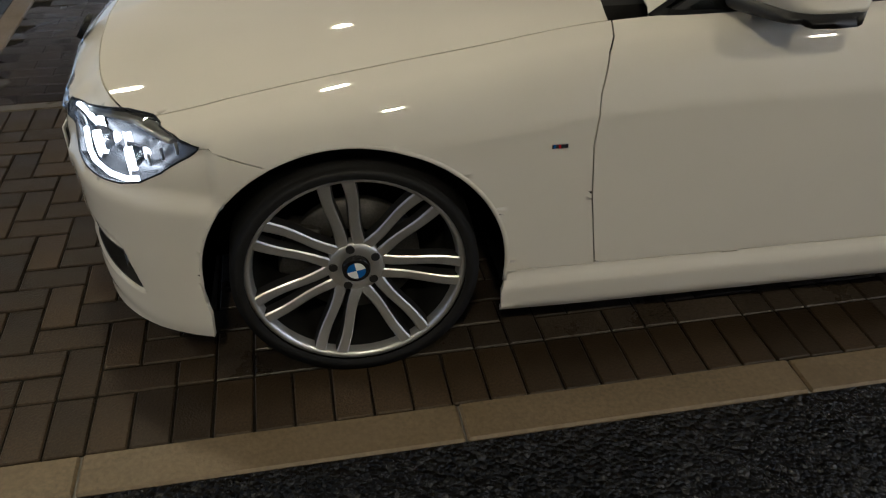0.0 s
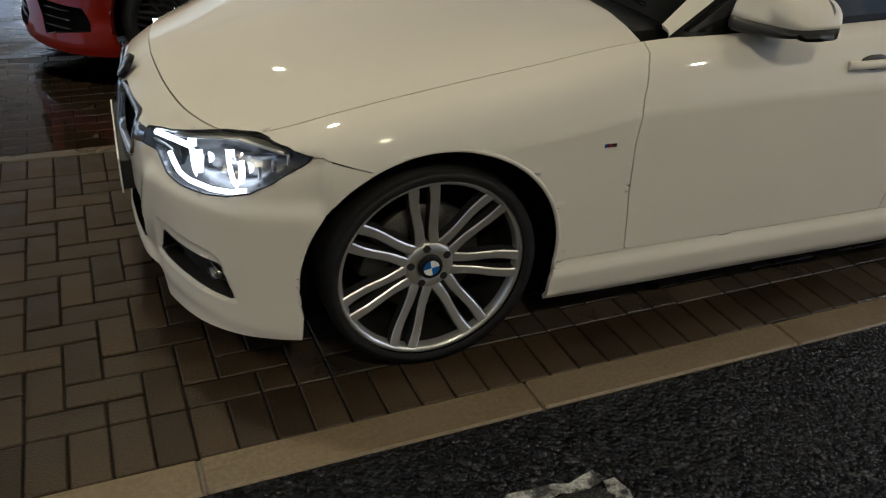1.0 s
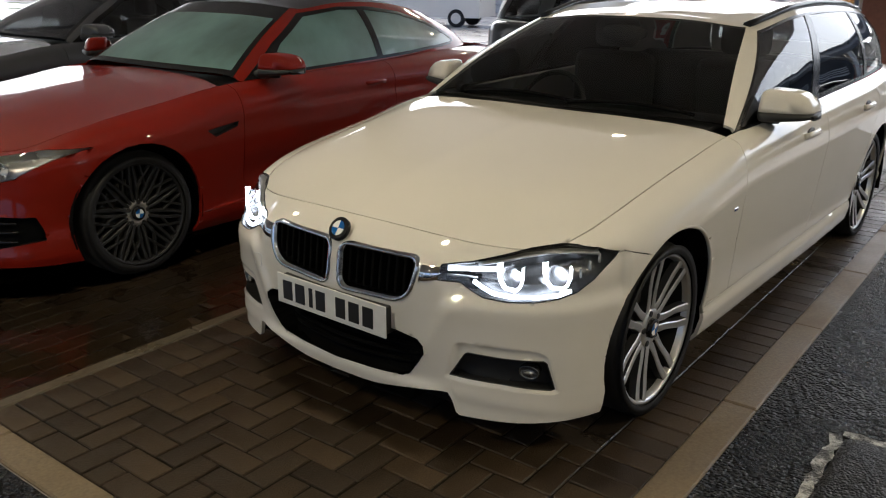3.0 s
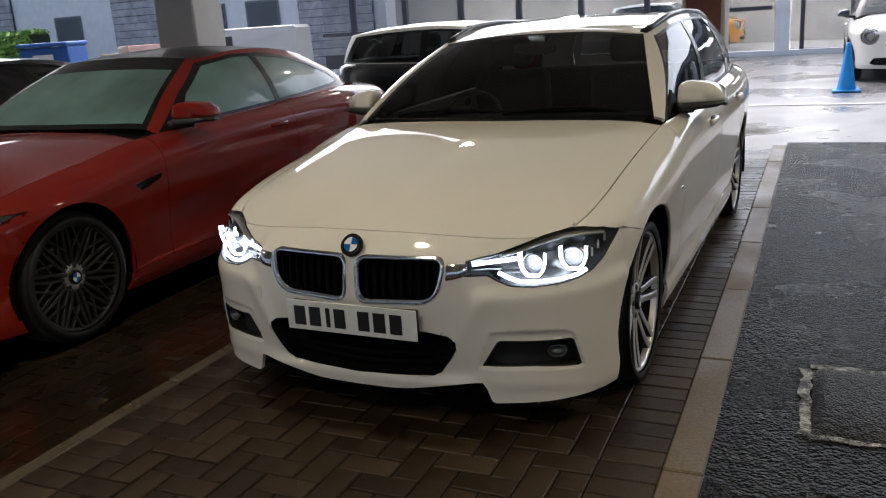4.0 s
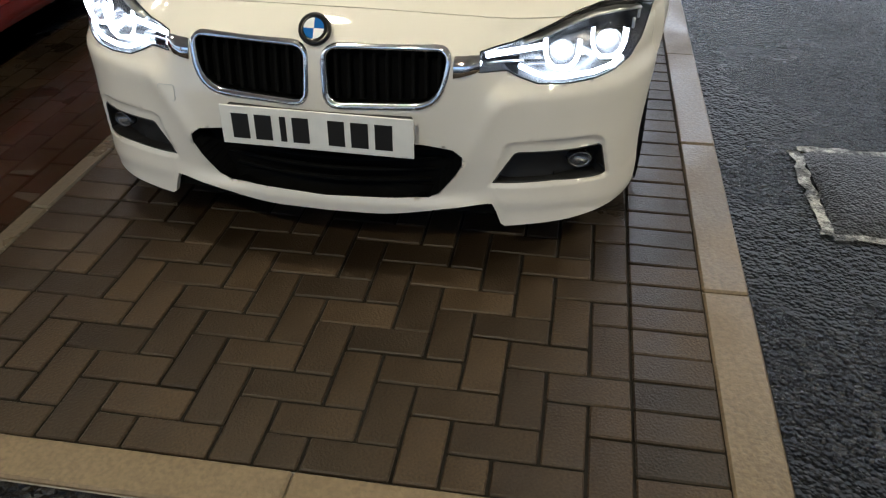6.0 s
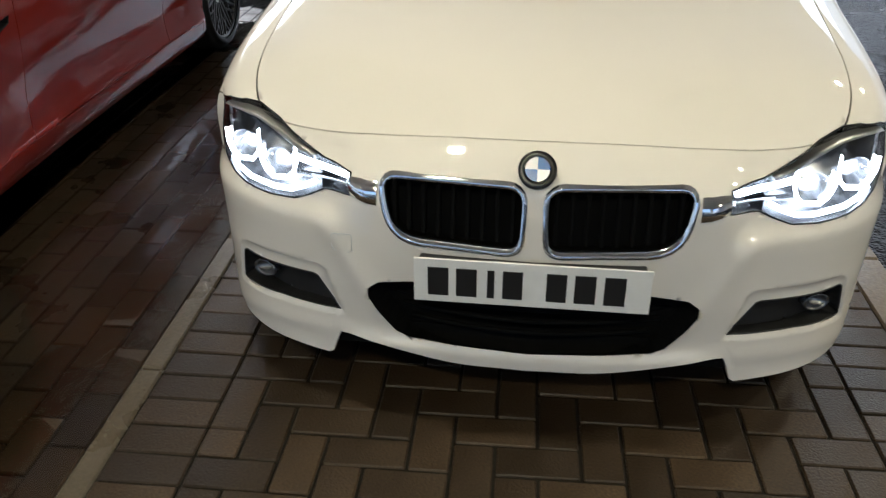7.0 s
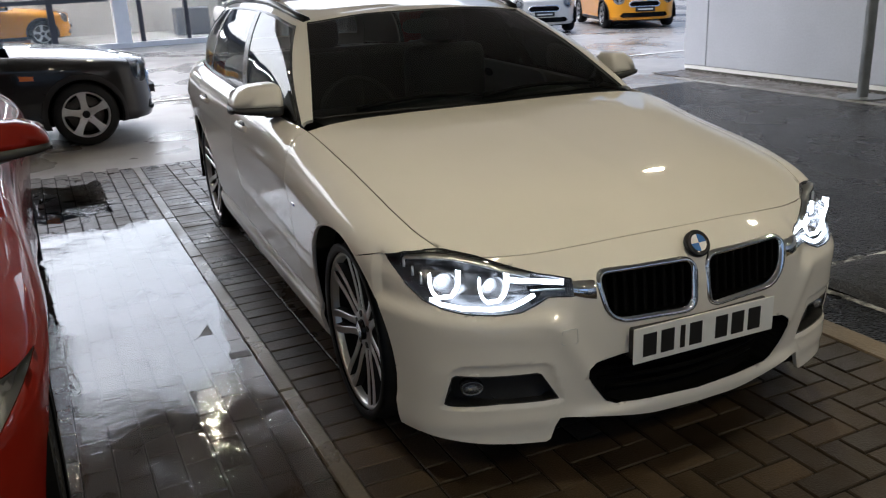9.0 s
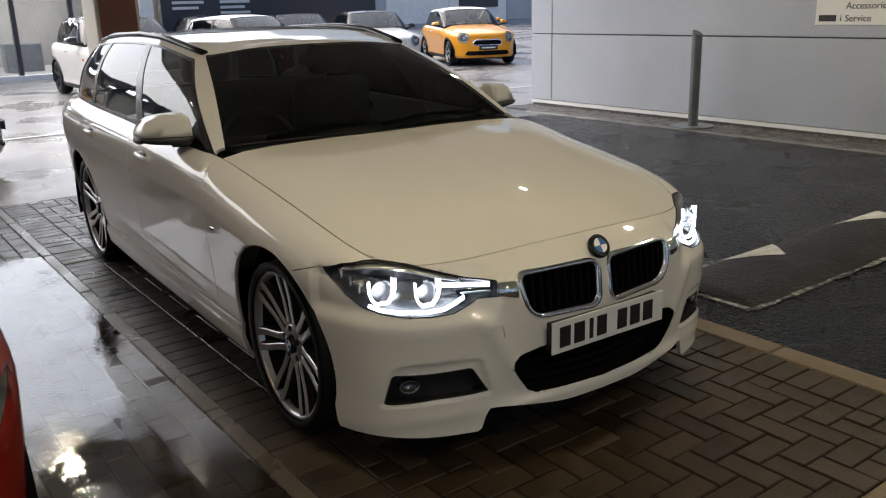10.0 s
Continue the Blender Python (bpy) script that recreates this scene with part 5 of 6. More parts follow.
        sweep(gk, [(x_of(y, z) + .001, side * y, z) for y, z in along(fog)], .0025, 6)
        part("gasket", gk, M["plastic"], fp)
        fl = bmesh.new()
        lathe(fl, [(.031, -.03), (.031, .004), (.028, .008), (.025, .0), (.012, -.014), (.001, -.016)], 24)
        bmesh.ops.transform(fl, matrix=Matrix.Translation((x_of(.672, .315) + .032, side * .676, .312)) @ Matrix.Rotation(radians(90 - 18 * side), 4, "Z") @ Matrix.Diagonal((1.1, 1, .75, 1)), verts=fl.verts)
        part("fog_lamp", fl, M["lamp_inner"], fp)
    it = part("lower_intake", S.take("intake", (1, -1), gap=0.0005, sink=0.07), M["void"], car)
    for k in range(4):
        z = .262 + .032 * k
        hw = table([(.24, .26), (.27, .29), (.36, .345), (.4, .33)], z)
        g = bmesh.new()
        sweep(g, [(x_of(0.1 + .2 * abs(y) / hw, .45) + .035 + .05 * (y / .35) ** 2, y, z) for y in np.linspace(-hw, hw, 13)], .006, 6)
        part("grille_bar", g, M["void"], it)
    tw = bmesh.new()
    sweep(tw, [(x_of(y, z) - .0002, y, z) for y, z in [(.435 + (.024 + .004 * dy) * u, .478 + .022 * w) for u, w, dy in ((-1, -.8, 0), (-.8, -1, 0), (.8, -1, 0), (1, -.8, 0), (1, .8, 0), (.8, 1, 0), (-.8, 1, 0), (-1, .8, 0), (-1, -.8, 0))]], .0011, 5)
    part("tow_cover", tw, M["lamp_trim"], car)
    # number plate with bars in place of its writing
    pl = part("number_plate", boxed(-.766, -.761, -.26, .26, .374, .484, bevel=.0015), M["plate"], car, "white number plate")
    part("plinth", boxed(-.761, -.69, -.25, .25, .380, .476, bevel=.004), M["plastic"], pl)
    for k, (y, w) in enumerate(((-.205, .046), (-.142, .046), (-.088, .016), (-.04, .044), (.056, .044), (.118, .046), (.182, .046))):
        part("character_bar", boxed(-.7685, -.7658, -y - w / 2 - .0, -y + w / 2, .393, .463), M["plate_black"], pl)
    # badge on the nose
    bd = bmesh.new()
    lathe(bd, [(.041, -.012), (.041, .002), (.038, .004), (.028, .0042), (.027, .003), (.001, .003)], 36)
    mt = Matrix.Translation((-.708, 0, .682)) @ Matrix.Rotation(radians(90), 4, "Z") @ Matrix.Rotation(radians(35), 4, "X")
    bmesh.ops.transform(bd, matrix=mt, verts=bd.verts)
    bo = part("badge", bd, M["trim_black"], car, "round blue and white badge with black rim")
    qs = [bmesh.new() for _ in range(4)]
    roundel(qs, .0048, .0265)
    for k, q in enumerate(qs):
        bmesh.ops.transform(q, matrix=mt, verts=q.verts)
        part("badge_quarter", q, M["blue" if k % 2 else "badge_white"], bo)
    # wheels, arch linings, underbody
    wheel_meshes("sport", .313, .272, .225, 7, "double", M["alloy"])
    for x, y, sp in ((0.01, .838, 3), (0.01, -.838, 11), (2.81, .838, 20), (2.81, -.838, 31)):
        wheel(car, "sport", x, y, .309, 0, sp)
    for x in (.012, 2.81):
        for side in (1, -1):
            wh = bmesh.new()
            wheelhouse(wh, x, .314, .386, side * .52, side * (.80 if x < 1 else .862))
            part("wheel_arch_lining", wh, M["void"], car)
    part("underbody", boxed(-.66, 3.75, -.50, .50, .17, .24), M["void"], car)
    part("underbody", boxed(.42, 2.42, -.82, .82, .165, .24), M["void"], car)
    part("engine_bay", boxed(-.60, .62, -.50, .50, .24, .60), M["void"], car)
    part("cowl", boxed(.60, .85, -.70, .70, .86, .915, bevel=.01), M["plastic"], car)
    # cabin
    part("dashboard", boxed(.80, 1.15, -.70, .70, .60, .905, bevel=.05, seg=3), M["seat"], car, smooth=True)
    part("cabin_floor", boxed(.8, 3.6, -.76, .76, .24, .34), M["seat"], car)
    for y in (.37, -.37):
        seat(car, 1.62, y, .42, M["seat"])
    rs = boxed(2.35, 2.9, -.68, .68, .42, .60, bevel=.06, seg=2)
    box(rs, 2.78, 2.95, -.68, .68, .55, 1.02, bevel=.06, seg=2)
    part("rear_bench", rs, M["seat"], car, smooth=True)
    sw = bmesh.new()
    sweep(sw, [(1.20 + .08 * math.sin(a), .37 + .185 * math.cos(a), .84 + .165 * math.sin(a)) for a in [2 * math.pi * k / 24 for k in range(25)]], .014, 8)
    box(sw, 1.19, 1.23, .22, .52, .81, .86)
    part("steering_wheel", sw, M["seat"], car)
    part("rear_view_mirror", pillow(1.25, 0, 1.225, .02, .12, .035, .6, 12), M["plastic"], car, smooth=True)
    for y0, y1 in ((.55, -.05), (-.02, -.6)):
        wp = bmesh.new()
        sweep(wp, [(.70 + .03 * t, y0 + (y1 - y0) * t, .945 + .022 * math.sin(math.pi * t) + .006) for t in [k / 8 for k in range(9)]], .008, 6)
        part("wiper", wp, M["void"], car)
    return car


estate()


def simple_car(key, P):
    """A car of the second row: body, bonnet, glasshouse, lamps, wheels and mirrors from the figures in P."""
    S = body_shell(P)
    edge = [r[-1] for r in S.rows]
    ic = min(range(len(edge)), key=lambda i: abs(edge[i][1] - P["bonnet_corner"]) + (edge[i][0] > 0))
    ih = min(range(len(edge)), key=lambda i: abs(edge[i][0] - P["bonnet_end"]) + (edge[i][1] < 0.3) * 9)
    cen = spline([(edge[0][0], 0, edge[0][2])] + P["bonnet"], 10)
    x1, z1 = P["bonnet"][-1][0], P["bonnet"][-1][2]
    S.grid(coons(edge[:ic + 1], edge[ic:ih + 1], cen, [(x1, 0, z1), (x1 - .01, .3, z1 - .004), (x1 - .03, .55, z1 - .015), edge[ih]], 20, 12), lambda i, j: "hood")
    for x, r in P["arches"]:
        S.cut(circle(x, P["hub"], r + P["cladding"], 32), "y", "cladding", lambda c: c.y > .5 and abs(c.x - x) < .7 and c.z < .8)
        S.cut(circle(x, P["hub"], r, 32), "y", "hole", lambda c: c.y > .5 and abs(c.x - x) < .7 and c.z < .8)
    S.drop("hole")
    for name, poly in P["cuts"]:
        S.cut(poly, "x", name, lambda c: c.x < -.1)
    for name, poly in P["side_cuts"]:
        S.cut(poly, "y", name, lambda c: c.y > .5 and c.x > -.45)
    for x in P["doors"]:
        S.cut([(x, .24), (x, .97)], "y", "", lambda c: c.y > .6, closed=False)
    S.cut([(.42, .25), (2.3, .25)], "y", "", lambda c: c.y > .6 and .3 < c.x < 2.5, closed=False)
    S.relabel("door", lambda c, n: n == "body" and P["doors"][0] < c.x < P["doors"][1] and c.z > .25)
    S.relabel("sill", lambda c, n: n == "body" and .3 < c.x < 2.4 and c.z < .25 and c.y > .5)
    tops = [e for e in edge[ih:] if e[1] > .3]
    ey = lambda x: float(np.interp(x, [e[0] for e in tops], [e[1] for e in tops])) - 0.004
    ez = lambda x: float(np.interp(x, [e[0] for e in tops], [e[2] for e in tops]))
    low = P["low_front"] + [(x, ey(x), ez(x)) for x in P["low_side"]] + P["low_rear"]

    def name(a, b, w0, w1):
        if a < 2:
            return "windscreen" if a < 1.8 and .05 < w1 and w0 < P.get("screen_top", .9) and w0 >= .05 else "screen_frame"
        if a < 2.98:
            return "a_pillar"
        if a >= 8.2:
            return "rear_glass" if a > 8.4 and w0 > .05 and w0 < .9 else "upper"
        return "upper"
    cabin({"low": low, "top": P["top"], "marks": [(0, 2, 12), (2, 2.98, 3), (2.98, 8.2, 40), (8.2, 10, 8)], "levels": [0, .06, .2, .35, .5, .65, .8, .92, 1],
           "bulge": P["bulge"], "corner": 2.45, "back": 8.0, "name": name, "crown": P["crown"]}, S)
    up = lambda c: c.y > .35 and c.z > .86 and c.x > P["low_side"][0] - .1
    S.relabel("upper", lambda c, n: n == "upper")
    S.cut(P["dlo_trim"], "y", "trim", lambda c: up(c))
    for poly in P["dlo"]:
        S.cut(poly, "y", "glass", lambda c: up(c))
    S.relabel("roof", lambda c, n: n in ("trim", "glass") and c.y < .30)
    car = empty(key)
    body, gl = P["paint"], P["glass"]
    S.relabel("front_body", lambda c, n: n in ("body",) + (() if P["cladding"] else ("cladding",)) and c.x < P["doors"][0] + .01)
    S.relabel("rear_body", lambda c, n: n in ("body",) + (() if P["cladding"] else ("cladding",)))
    part("front_body", S.take("front_body", (1, -1)), body, car)
    part("rear_body", S.take("rear_body", (1, -1)), body, car)
    if P["cladding"]:
        S.relabel("rear_cladding", lambda c, n: n == "cladding" and c.x > 1.2)
    part("bonnet", S.take("hood", (1, -1), gap=.0025), P.get("bonnet_paint", body), car)
    part("roof", S.take(["roof"] + (["upper"] if P["roof_all"] else []), (1, -1), gap=0, flange=.006), P["roof"], car)
    part("windscreen", S.take("windscreen", (1, -1), gap=.001, flange=.004), P.get("screen", gl), car)
    part("screen_frame", S.take("screen_frame", (1, -1), gap=0, flange=.003, lift=.0005), M["trim_black"], car)
    part("rear_window", S.take("rear_glass", (1, -1), gap=.001, flange=.004), gl, car)
    x_of = finder(S)
    for side in (1, -1):
        part("door", S.take("door", (side,)), body, car)
        part("sill", S.take("sill", (side,)), P["low_trim"], car)
        part("pillar", S.take(["a_pillar"] + ([] if P["roof_all"] else ["upper"]), (side,), gap=0, flange=.006), P["pillar"], car)
        part("window_trim", S.take("trim", (side,), gap=0, flange=.003, lift=.001), M["trim_black"], car)
        part("window", S.take("glass", (side,), gap=0, flange=.003, lift=-.002), gl, car)
        if P["cladding"]:
            for nm in ("cladding", "rear_cladding"):
                part("arch_cladding", S.take(nm, (side,), gap=0, flange=.01, lift=.008), M["plastic"], car)
        mirror_unit(car, *P["mirror"], side, P["mirror_paint"], P["mirror_size"])
        handle(car, *P["handle"], side, P.get("handle_paint", body))
        if "lamp" in S.names:
            hl = part("headlamp", S.take("lamp", (side,), gap=.001, sink=.04), M["lamp_trim"], car)
            part("lens", S.take("lamp", (side,), gap=.001, flange=0, lift=.0005), M["lens"], hl)
            for cy, cz, rr in P["bulbs"]:
                bw = bmesh.new()
                lathe(bw, [(rr, .012), (rr * .85, .004), (rr * .5, -.02), (rr * .1, -.026)], 24)
                bmesh.ops.transform(bw, matrix=Matrix.Translation((x_of(cy, cz) + .03, side * cy, cz)) @ Matrix.Rotation(radians(90 - 20 * side), 4, "Z"), verts=bw.verts)
                part("reflector", bw, M["reflector"], hl)
        for nm in ("vent", "indicator"):
            if nm in S.names:
                part("side_vent" if nm == "vent" else "side_indicator", S.take(nm, (side,), gap=0, sink=.03 if nm == "vent" else 0, flange=.004), M["plastic" if nm == "vent" else "indicator"], car)
        for x, r in P["arches"]:
            wh = bmesh.new()
            wheelhouse(wh, x, P["hub"], r + .012, side * .5, side * (P["wheel_y"] + .015))
            part("wheel_arch_lining", wh, M["void"], car)
            wheel(car, P["wheel"], x, side * P["wheel_y"], P["hub"], 0, 9 * side + 20 * x, P["wheel_badge"])
    for nm in ("grille", "intake", "corner_intake"):
        if nm in S.names:
            poly = dict(P["cuts"])[nm]
            if min(p[0] for p in poly) > .05:
                pair = {s: part(nm, S.take(nm, (s,), gap=0, sink=.04), M["void"], car) for s in (1, -1)}
            else:
                pair = dict.fromkeys((1, -1), part(nm, S.take(nm, (1, -1), gap=0, sink=.04), M["void"], car))
            zs = [p[1] for p in poly]
            for k in range(1, 4):
                z = min(zs) + (max(zs) - min(zs)) * k / 4
                hw = max(p[0] for p in poly) * .9
                lw = max(.0, min(p[0] for p in poly))
                for s in ((1, -1) if lw > .05 else (1,)):
                    bar = bmesh.new()
                    ys = np.linspace(lw + .02, hw, 7) * s if lw > .05 else np.linspace(-hw, hw, 9)
                    sweep(bar, [(x_of(y, z) + .015, y, z) for y in ys], .006, 6)
                    part("grille_bar", bar, P["bar"], pair[s])
    if "grille_ring" in P:
        half = P["grille_ring"]
        whole = half[1:-1] + [(-y, z) for y, z in half[1:-1]][::-1]
        part("grille_surround", ring_strip(rounded(whole, .05, 4), x_of, .010, .030), M["chrome"], car)
    part("underbody", boxed(-.5, 2.9, -.5, .5, .17, .26), M["void"], car)
    part("underbody", boxed(.42, 2.0, -.76, .76, .165, .24), M["void"], car)
    part("engine_bay", boxed(-.5, .55, -.45, .45, .26, .58), M["void"], car)
    part("cabin_floor", boxed(.7, 2.8, -.7, .7, .26, .50), M["seat"], car)
    part("dashboard", boxed(.80, 1.05, -.62, .62, .55, .88, bevel=.05, seg=2), M["seat"], car, smooth=True)
    for y in (.36, -.36):
        seat(car, P["seat_x"], y, .40, M["seat"])
    if "plate" in P:
        x, z, w, h = P["plate"]
        pl = part("number_plate", boxed(x - .004, x, -w / 2, w / 2, z, z + h, bevel=.001), M["plate_black"], car)
        part("plinth", boxed(x, x + .06, -w / 2 + .01, w / 2 - .01, z + .01, z + h - .01), M["plastic"], pl)
        part("lettering_bar", boxed(x - .006, x - .0035, -w * .38, w * .38, z + h * .35, z + h * .65), M["plate"], pl)
    return car


def flat(x, y, z):
    return z


def plain(x, y, z, wf):
    return 0.0


FLANK = [(0, .07), (.05, .045), (.14, .035), (.2, .04), (.4, .025), (.65, .005), (.8, 0), (.9, .005), (1, .01)]
wheel_meshes("cross", .322, .262, .24, 10, "cross", M["alloy_dark"])
wheel_meshes("five", .302, .215, .19, 5, "five", M["alloy"])
wheel_meshes("five_dark", .302, .215, .19, 5, "five", M["alloy_dark"])


def coupe_figures():
    return {
        "outline": [(-.80, 0, .16, .70, .15), (-.785, .25, .16, .70, .15), (-.74, .45, .16, .69, .14), (-.66, .63, .16, .685, .13), (-.54, .78, .16, .70, .125), (-.38, .875, .16, .74, .135), (-.2, .915, .16, .775, .145),
                    (0, .93, .16, .808, .155), (.3, .925, .15, .845, .15), (.65, .905, .14, .895, .12), (1.3, .90, .14, .915, .10), (2.0, .91, .14, .935, .11), (2.5, .93, .15, .955, .15), (2.81, .94, .16, .962, .18),
                    (3.2, .91, .2, .955, .2), (3.55, .80, .2, .945, .2), (3.75, .55, .2, .935, .15), (3.82, .25, .2, .93, .13), (3.84, 0, .2, .93, .13)],
        "fine": .025, "fine_to": -.1, "coarse": .06, "rows": 34, "lines": [], "shoulder": .80, "bottom": flat, "tuck": lambda x: 0.4 + 0.6 * soft(-.3, .4, x),
        "front": [(0, .0), (.08, -.01), (.3, 0), (.6, .0), (.8, .01), (1, 0)], "side": FLANK, "rear": [(0, .06), (.2, .02), (.5, 0), (.8, .03), (1, .05)],
        "sculpt": lambda x, y, z, wf: .018 * math.exp(-((z - .40) / .09) ** 2) * soft(.5, .9, x) * (1 - soft(2.0, 2.4, x)) + .012 * math.exp(-((z - .77) / .03) ** 2) * soft(.9, 1.3, x) * (1 - soft(2.2, 2.6, x)),
        "bonnet_corner": .64, "bonnet_end": .62, "bonnet": [(-.35, 0, .795), (0, 0, .86), (.4, 0, .90), (.72, 0, .925)],
        "arches": [(0, .362), (2.81, .366)], "hub": .322, "cladding": 0,
        "cuts": [("lamp", [(.44, .605), (.47, .575), (.66, .56), (.76, .585), (.895, .70), (.80, .705), (.64, .675)]),
                 ("grille", rounded([(.35, .63), (.31, .49), (.05, .48), (.04, .625)], .05)),
                 ("intake", [(-.02, .40), (.36, .40), (.42, .30), (.36, .22), (-.02, .21)]),
                 ("corner_intake", [(.55, .42), (.80, .40), (.82, .29), (.60, .24)])],
        "side_cuts": [("vent", [(.42, .690), (.64, .712), (.63, .688), (.48, .652)])],
        "doors": [.68, 1.98], "low_front": [(.74, 0, .935), (.75, .35, .935), (.775, .72, .925)], "low_side": [.78, 1.3, 1.8, 2.35, 2.88], "low_rear": [(3.18, .60, .968), (3.35, .3, .978), (3.37, 0, .978)],
        "top": [(1.38, 0, 1.300), (1.39, .28, 1.295), (1.425, .51, 1.275), (1.48, .55, 1.270), (1.75, .575, 1.300), (2.05, .578, 1.300), (2.42, .565, 1.268), (2.72, .545, 1.205), (2.90, .50, 1.15), (2.96, .25, 1.165), (2.96, 0, 1.17)],
        "bulge": .025, "crown": [(1.38, 1.302), (1.7, 1.333), (2.0, 1.340), (2.4, 1.315), (2.96, 1.175)],
        "dlo_trim": [(.80, .905), (1.10, 1.09), (1.42, 1.245), (1.75, 1.278), (2.05, 1.272), (2.35, 1.232), (2.6, 1.165), (2.80, 1.08), (2.88, 1.03), (2.87, 1.005), (2.82, .99), (2.3, .955), (1.3, .925)],
        "dlo": [[(.96, .935), (1.15, 1.085), (1.44, 1.227), (1.75, 1.259), (1.92, 1.257), (1.945, .962), (1.3, .942)], [(2.0, .965), (1.985, 1.254), (2.33, 1.215), (2.58, 1.147), (2.77, 1.066), (2.845, 1.022), (2.84, 1.012), (2.80, 1.005), (2.3, .975)]],
        "paint": M["paint_red"], "glass": M["glass_mist"], "roof": M["carbon"], "roof_all": False, "low_trim": M["paint_red"], "pillar": M["paint_red"],
        "mirror": (.95, .93, .985), "mirror_paint": M["paint_red"], "mirror_size": .95, "handle": (1.80, .885, .815), "bulbs": [(.70, .62, .04), (.58, .612, .038)],
        "screen_top": .79, "wheel_y": .875, "wheel": "cross", "wheel_badge": True, "bar": M["trim_black"], "seat_x": 1.55,
    }


red = simple_car("coupe", coupe_figures())
red.matrix_world = pose(-.235, 2.635, .004, 0, 0, 0.3)
tagged(red, "orange-red coupe with misted windows and dark wheels", "car")
fig = coupe_figures()
fig.update({"paint": M["paint_grey"], "glass": M["glass"], "roof": M["paint_grey"], "low_trim": M["paint_grey"], "pillar": M["paint_grey"], "mirror_paint": M["paint_grey"]})
grey = simple_car("dark_car", fig)
grey.matrix_world = pose(.55, 5.75, .004, 0, 0, 0)
tagged(grey, "dark grey car parked beyond the orange-red coupe", "car")


def hatch_figures(paint, roof, wheels, mirror_paint, cladding=.05):
    hexagon = [(-.02, .62), (.30, .62), (.37, .56), (.33, .49), (-.02, .48)]
    lampy = [(.575 + .12 * math.cos(a), .675 + .125 * math.sin(a)) for a in [2 * math.pi * k / 24 for k in range(24)]]
    return {
        "outline": [(-.70, 0, .2, .79, .13), (-.685, .28, .2, .79, .13), (-.63, .50, .2, .79, .13), (-.52, .67, .2, .79, .12), (-.36, .78, .2, .80, .11), (-.18, .83, .2, .815, .105), (0, .848, .2, .832, .10), (.5, .858, .18, .875, .09), (1.2, .863, .18, .90, .075),
                    (2.0, .863, .18, .92, .075), (2.5, .852, .2, .932, .085), (2.85, .79, .22, .935, .09), (3.03, .60, .22, .935, .09), (3.09, .3, .22, .935, .09), (3.10, 0, .22, .935, .09)],
        "fine": .03, "fine_to": -.15, "coarse": .07, "rows": 30, "lines": [], "shoulder": .8, "bottom": flat, "sculpt": plain, "tuck": lambda x: 1.0,
        "front": [(0, .02), (.1, -.01), (.3, 0), (.6, .01), (.8, .02), (1, 0)], "side": FLANK, "rear": [(0, .06), (.2, .0), (.5, 0), (.8, .02), (1, .03)],
        "bonnet_corner": .60, "bonnet_end": .60, "bonnet": [(-.3, 0, .865), (0, 0, .91), (.3, 0, .94), (.62, 0, .96)],
        "arches": [(0, .335), (2.495, .335)], "hub": .304, "cladding": cladding,
        "cuts": [("lamp", lampy), ("grille", hexagon), ("intake", [(-.02, .36), (.50, .36), (.56, .29), (.50, .26), (-.02, .26)])],
        "side_cuts": [("indicator", [(.40, .70), (.52, .71), (.52, .665), (.40, .66)])], "doors": [.58, 1.72],
        "low_front": [(.63, 0, .965), (.645, .35, .96), (.675, .69, .935)], "low_side": [.70, 1.2, 1.7, 2.2, 2.6], "low_rear": [(2.90, .6, .945), (3.0, .3, .945), (3.01, 0, .945)],
        "top": [(1.12, 0, 1.34), (1.13, .3, 1.335), (1.16, .55, 1.318), (1.2, .595, 1.312), (1.5, .612, 1.338), (1.9, .612, 1.338), (2.3, .60, 1.32), (2.6, .58, 1.297), (2.8, .5, 1.28), (2.86, .25, 1.285), (2.87, 0, 1.287)],
        "bulge": .02, "crown": [(1.12, 1.342), (1.5, 1.375), (2.0, 1.38), (2.5, 1.35), (2.87, 1.29)],
        "dlo_trim": [(.70, .895), (.92, 1.09), (1.15, 1.272), (1.5, 1.30), (1.9, 1.30), (2.3, 1.285), (2.7, 1.255), (2.86, .96), (2.2, .935), (1.2, .91)],
        "dlo": [[(.86, .945), (.96, 1.075), (1.19, 1.25), (1.5, 1.278), (1.66, 1.278), (1.66, .945), (1.2, .935)], [(1.75, .95), (1.75, 1.277), (2.3, 1.262), (2.62, 1.235), (2.72, .985), (2.2, .955)]],
        "paint": paint, "glass": M["glass"], "roof": roof, "roof_all": True, "low_trim": M["plastic"], "pillar": M["trim_black"],
        "mirror": (.84, .92, .985), "mirror_paint": mirror_paint, "mirror_size": .9, "handle": (1.55, .855, .80), "handle_paint": M["chrome"], "bulbs": [(.575, .675, .085)],
        "wheel_y": .828, "wheel": wheels, "wheel_badge": False, "bar": M["trim_black"], "grille_ring": hexagon, "seat_x": 1.45, "plate": (-.725, .385, .46, .10),
    }


def hatch(label, pose_m, *a, **k):
    c = simple_car("hatchback", hatch_figures(*a, **k))
    c.matrix_world = pose_m
    return tagged(c, label, "car")


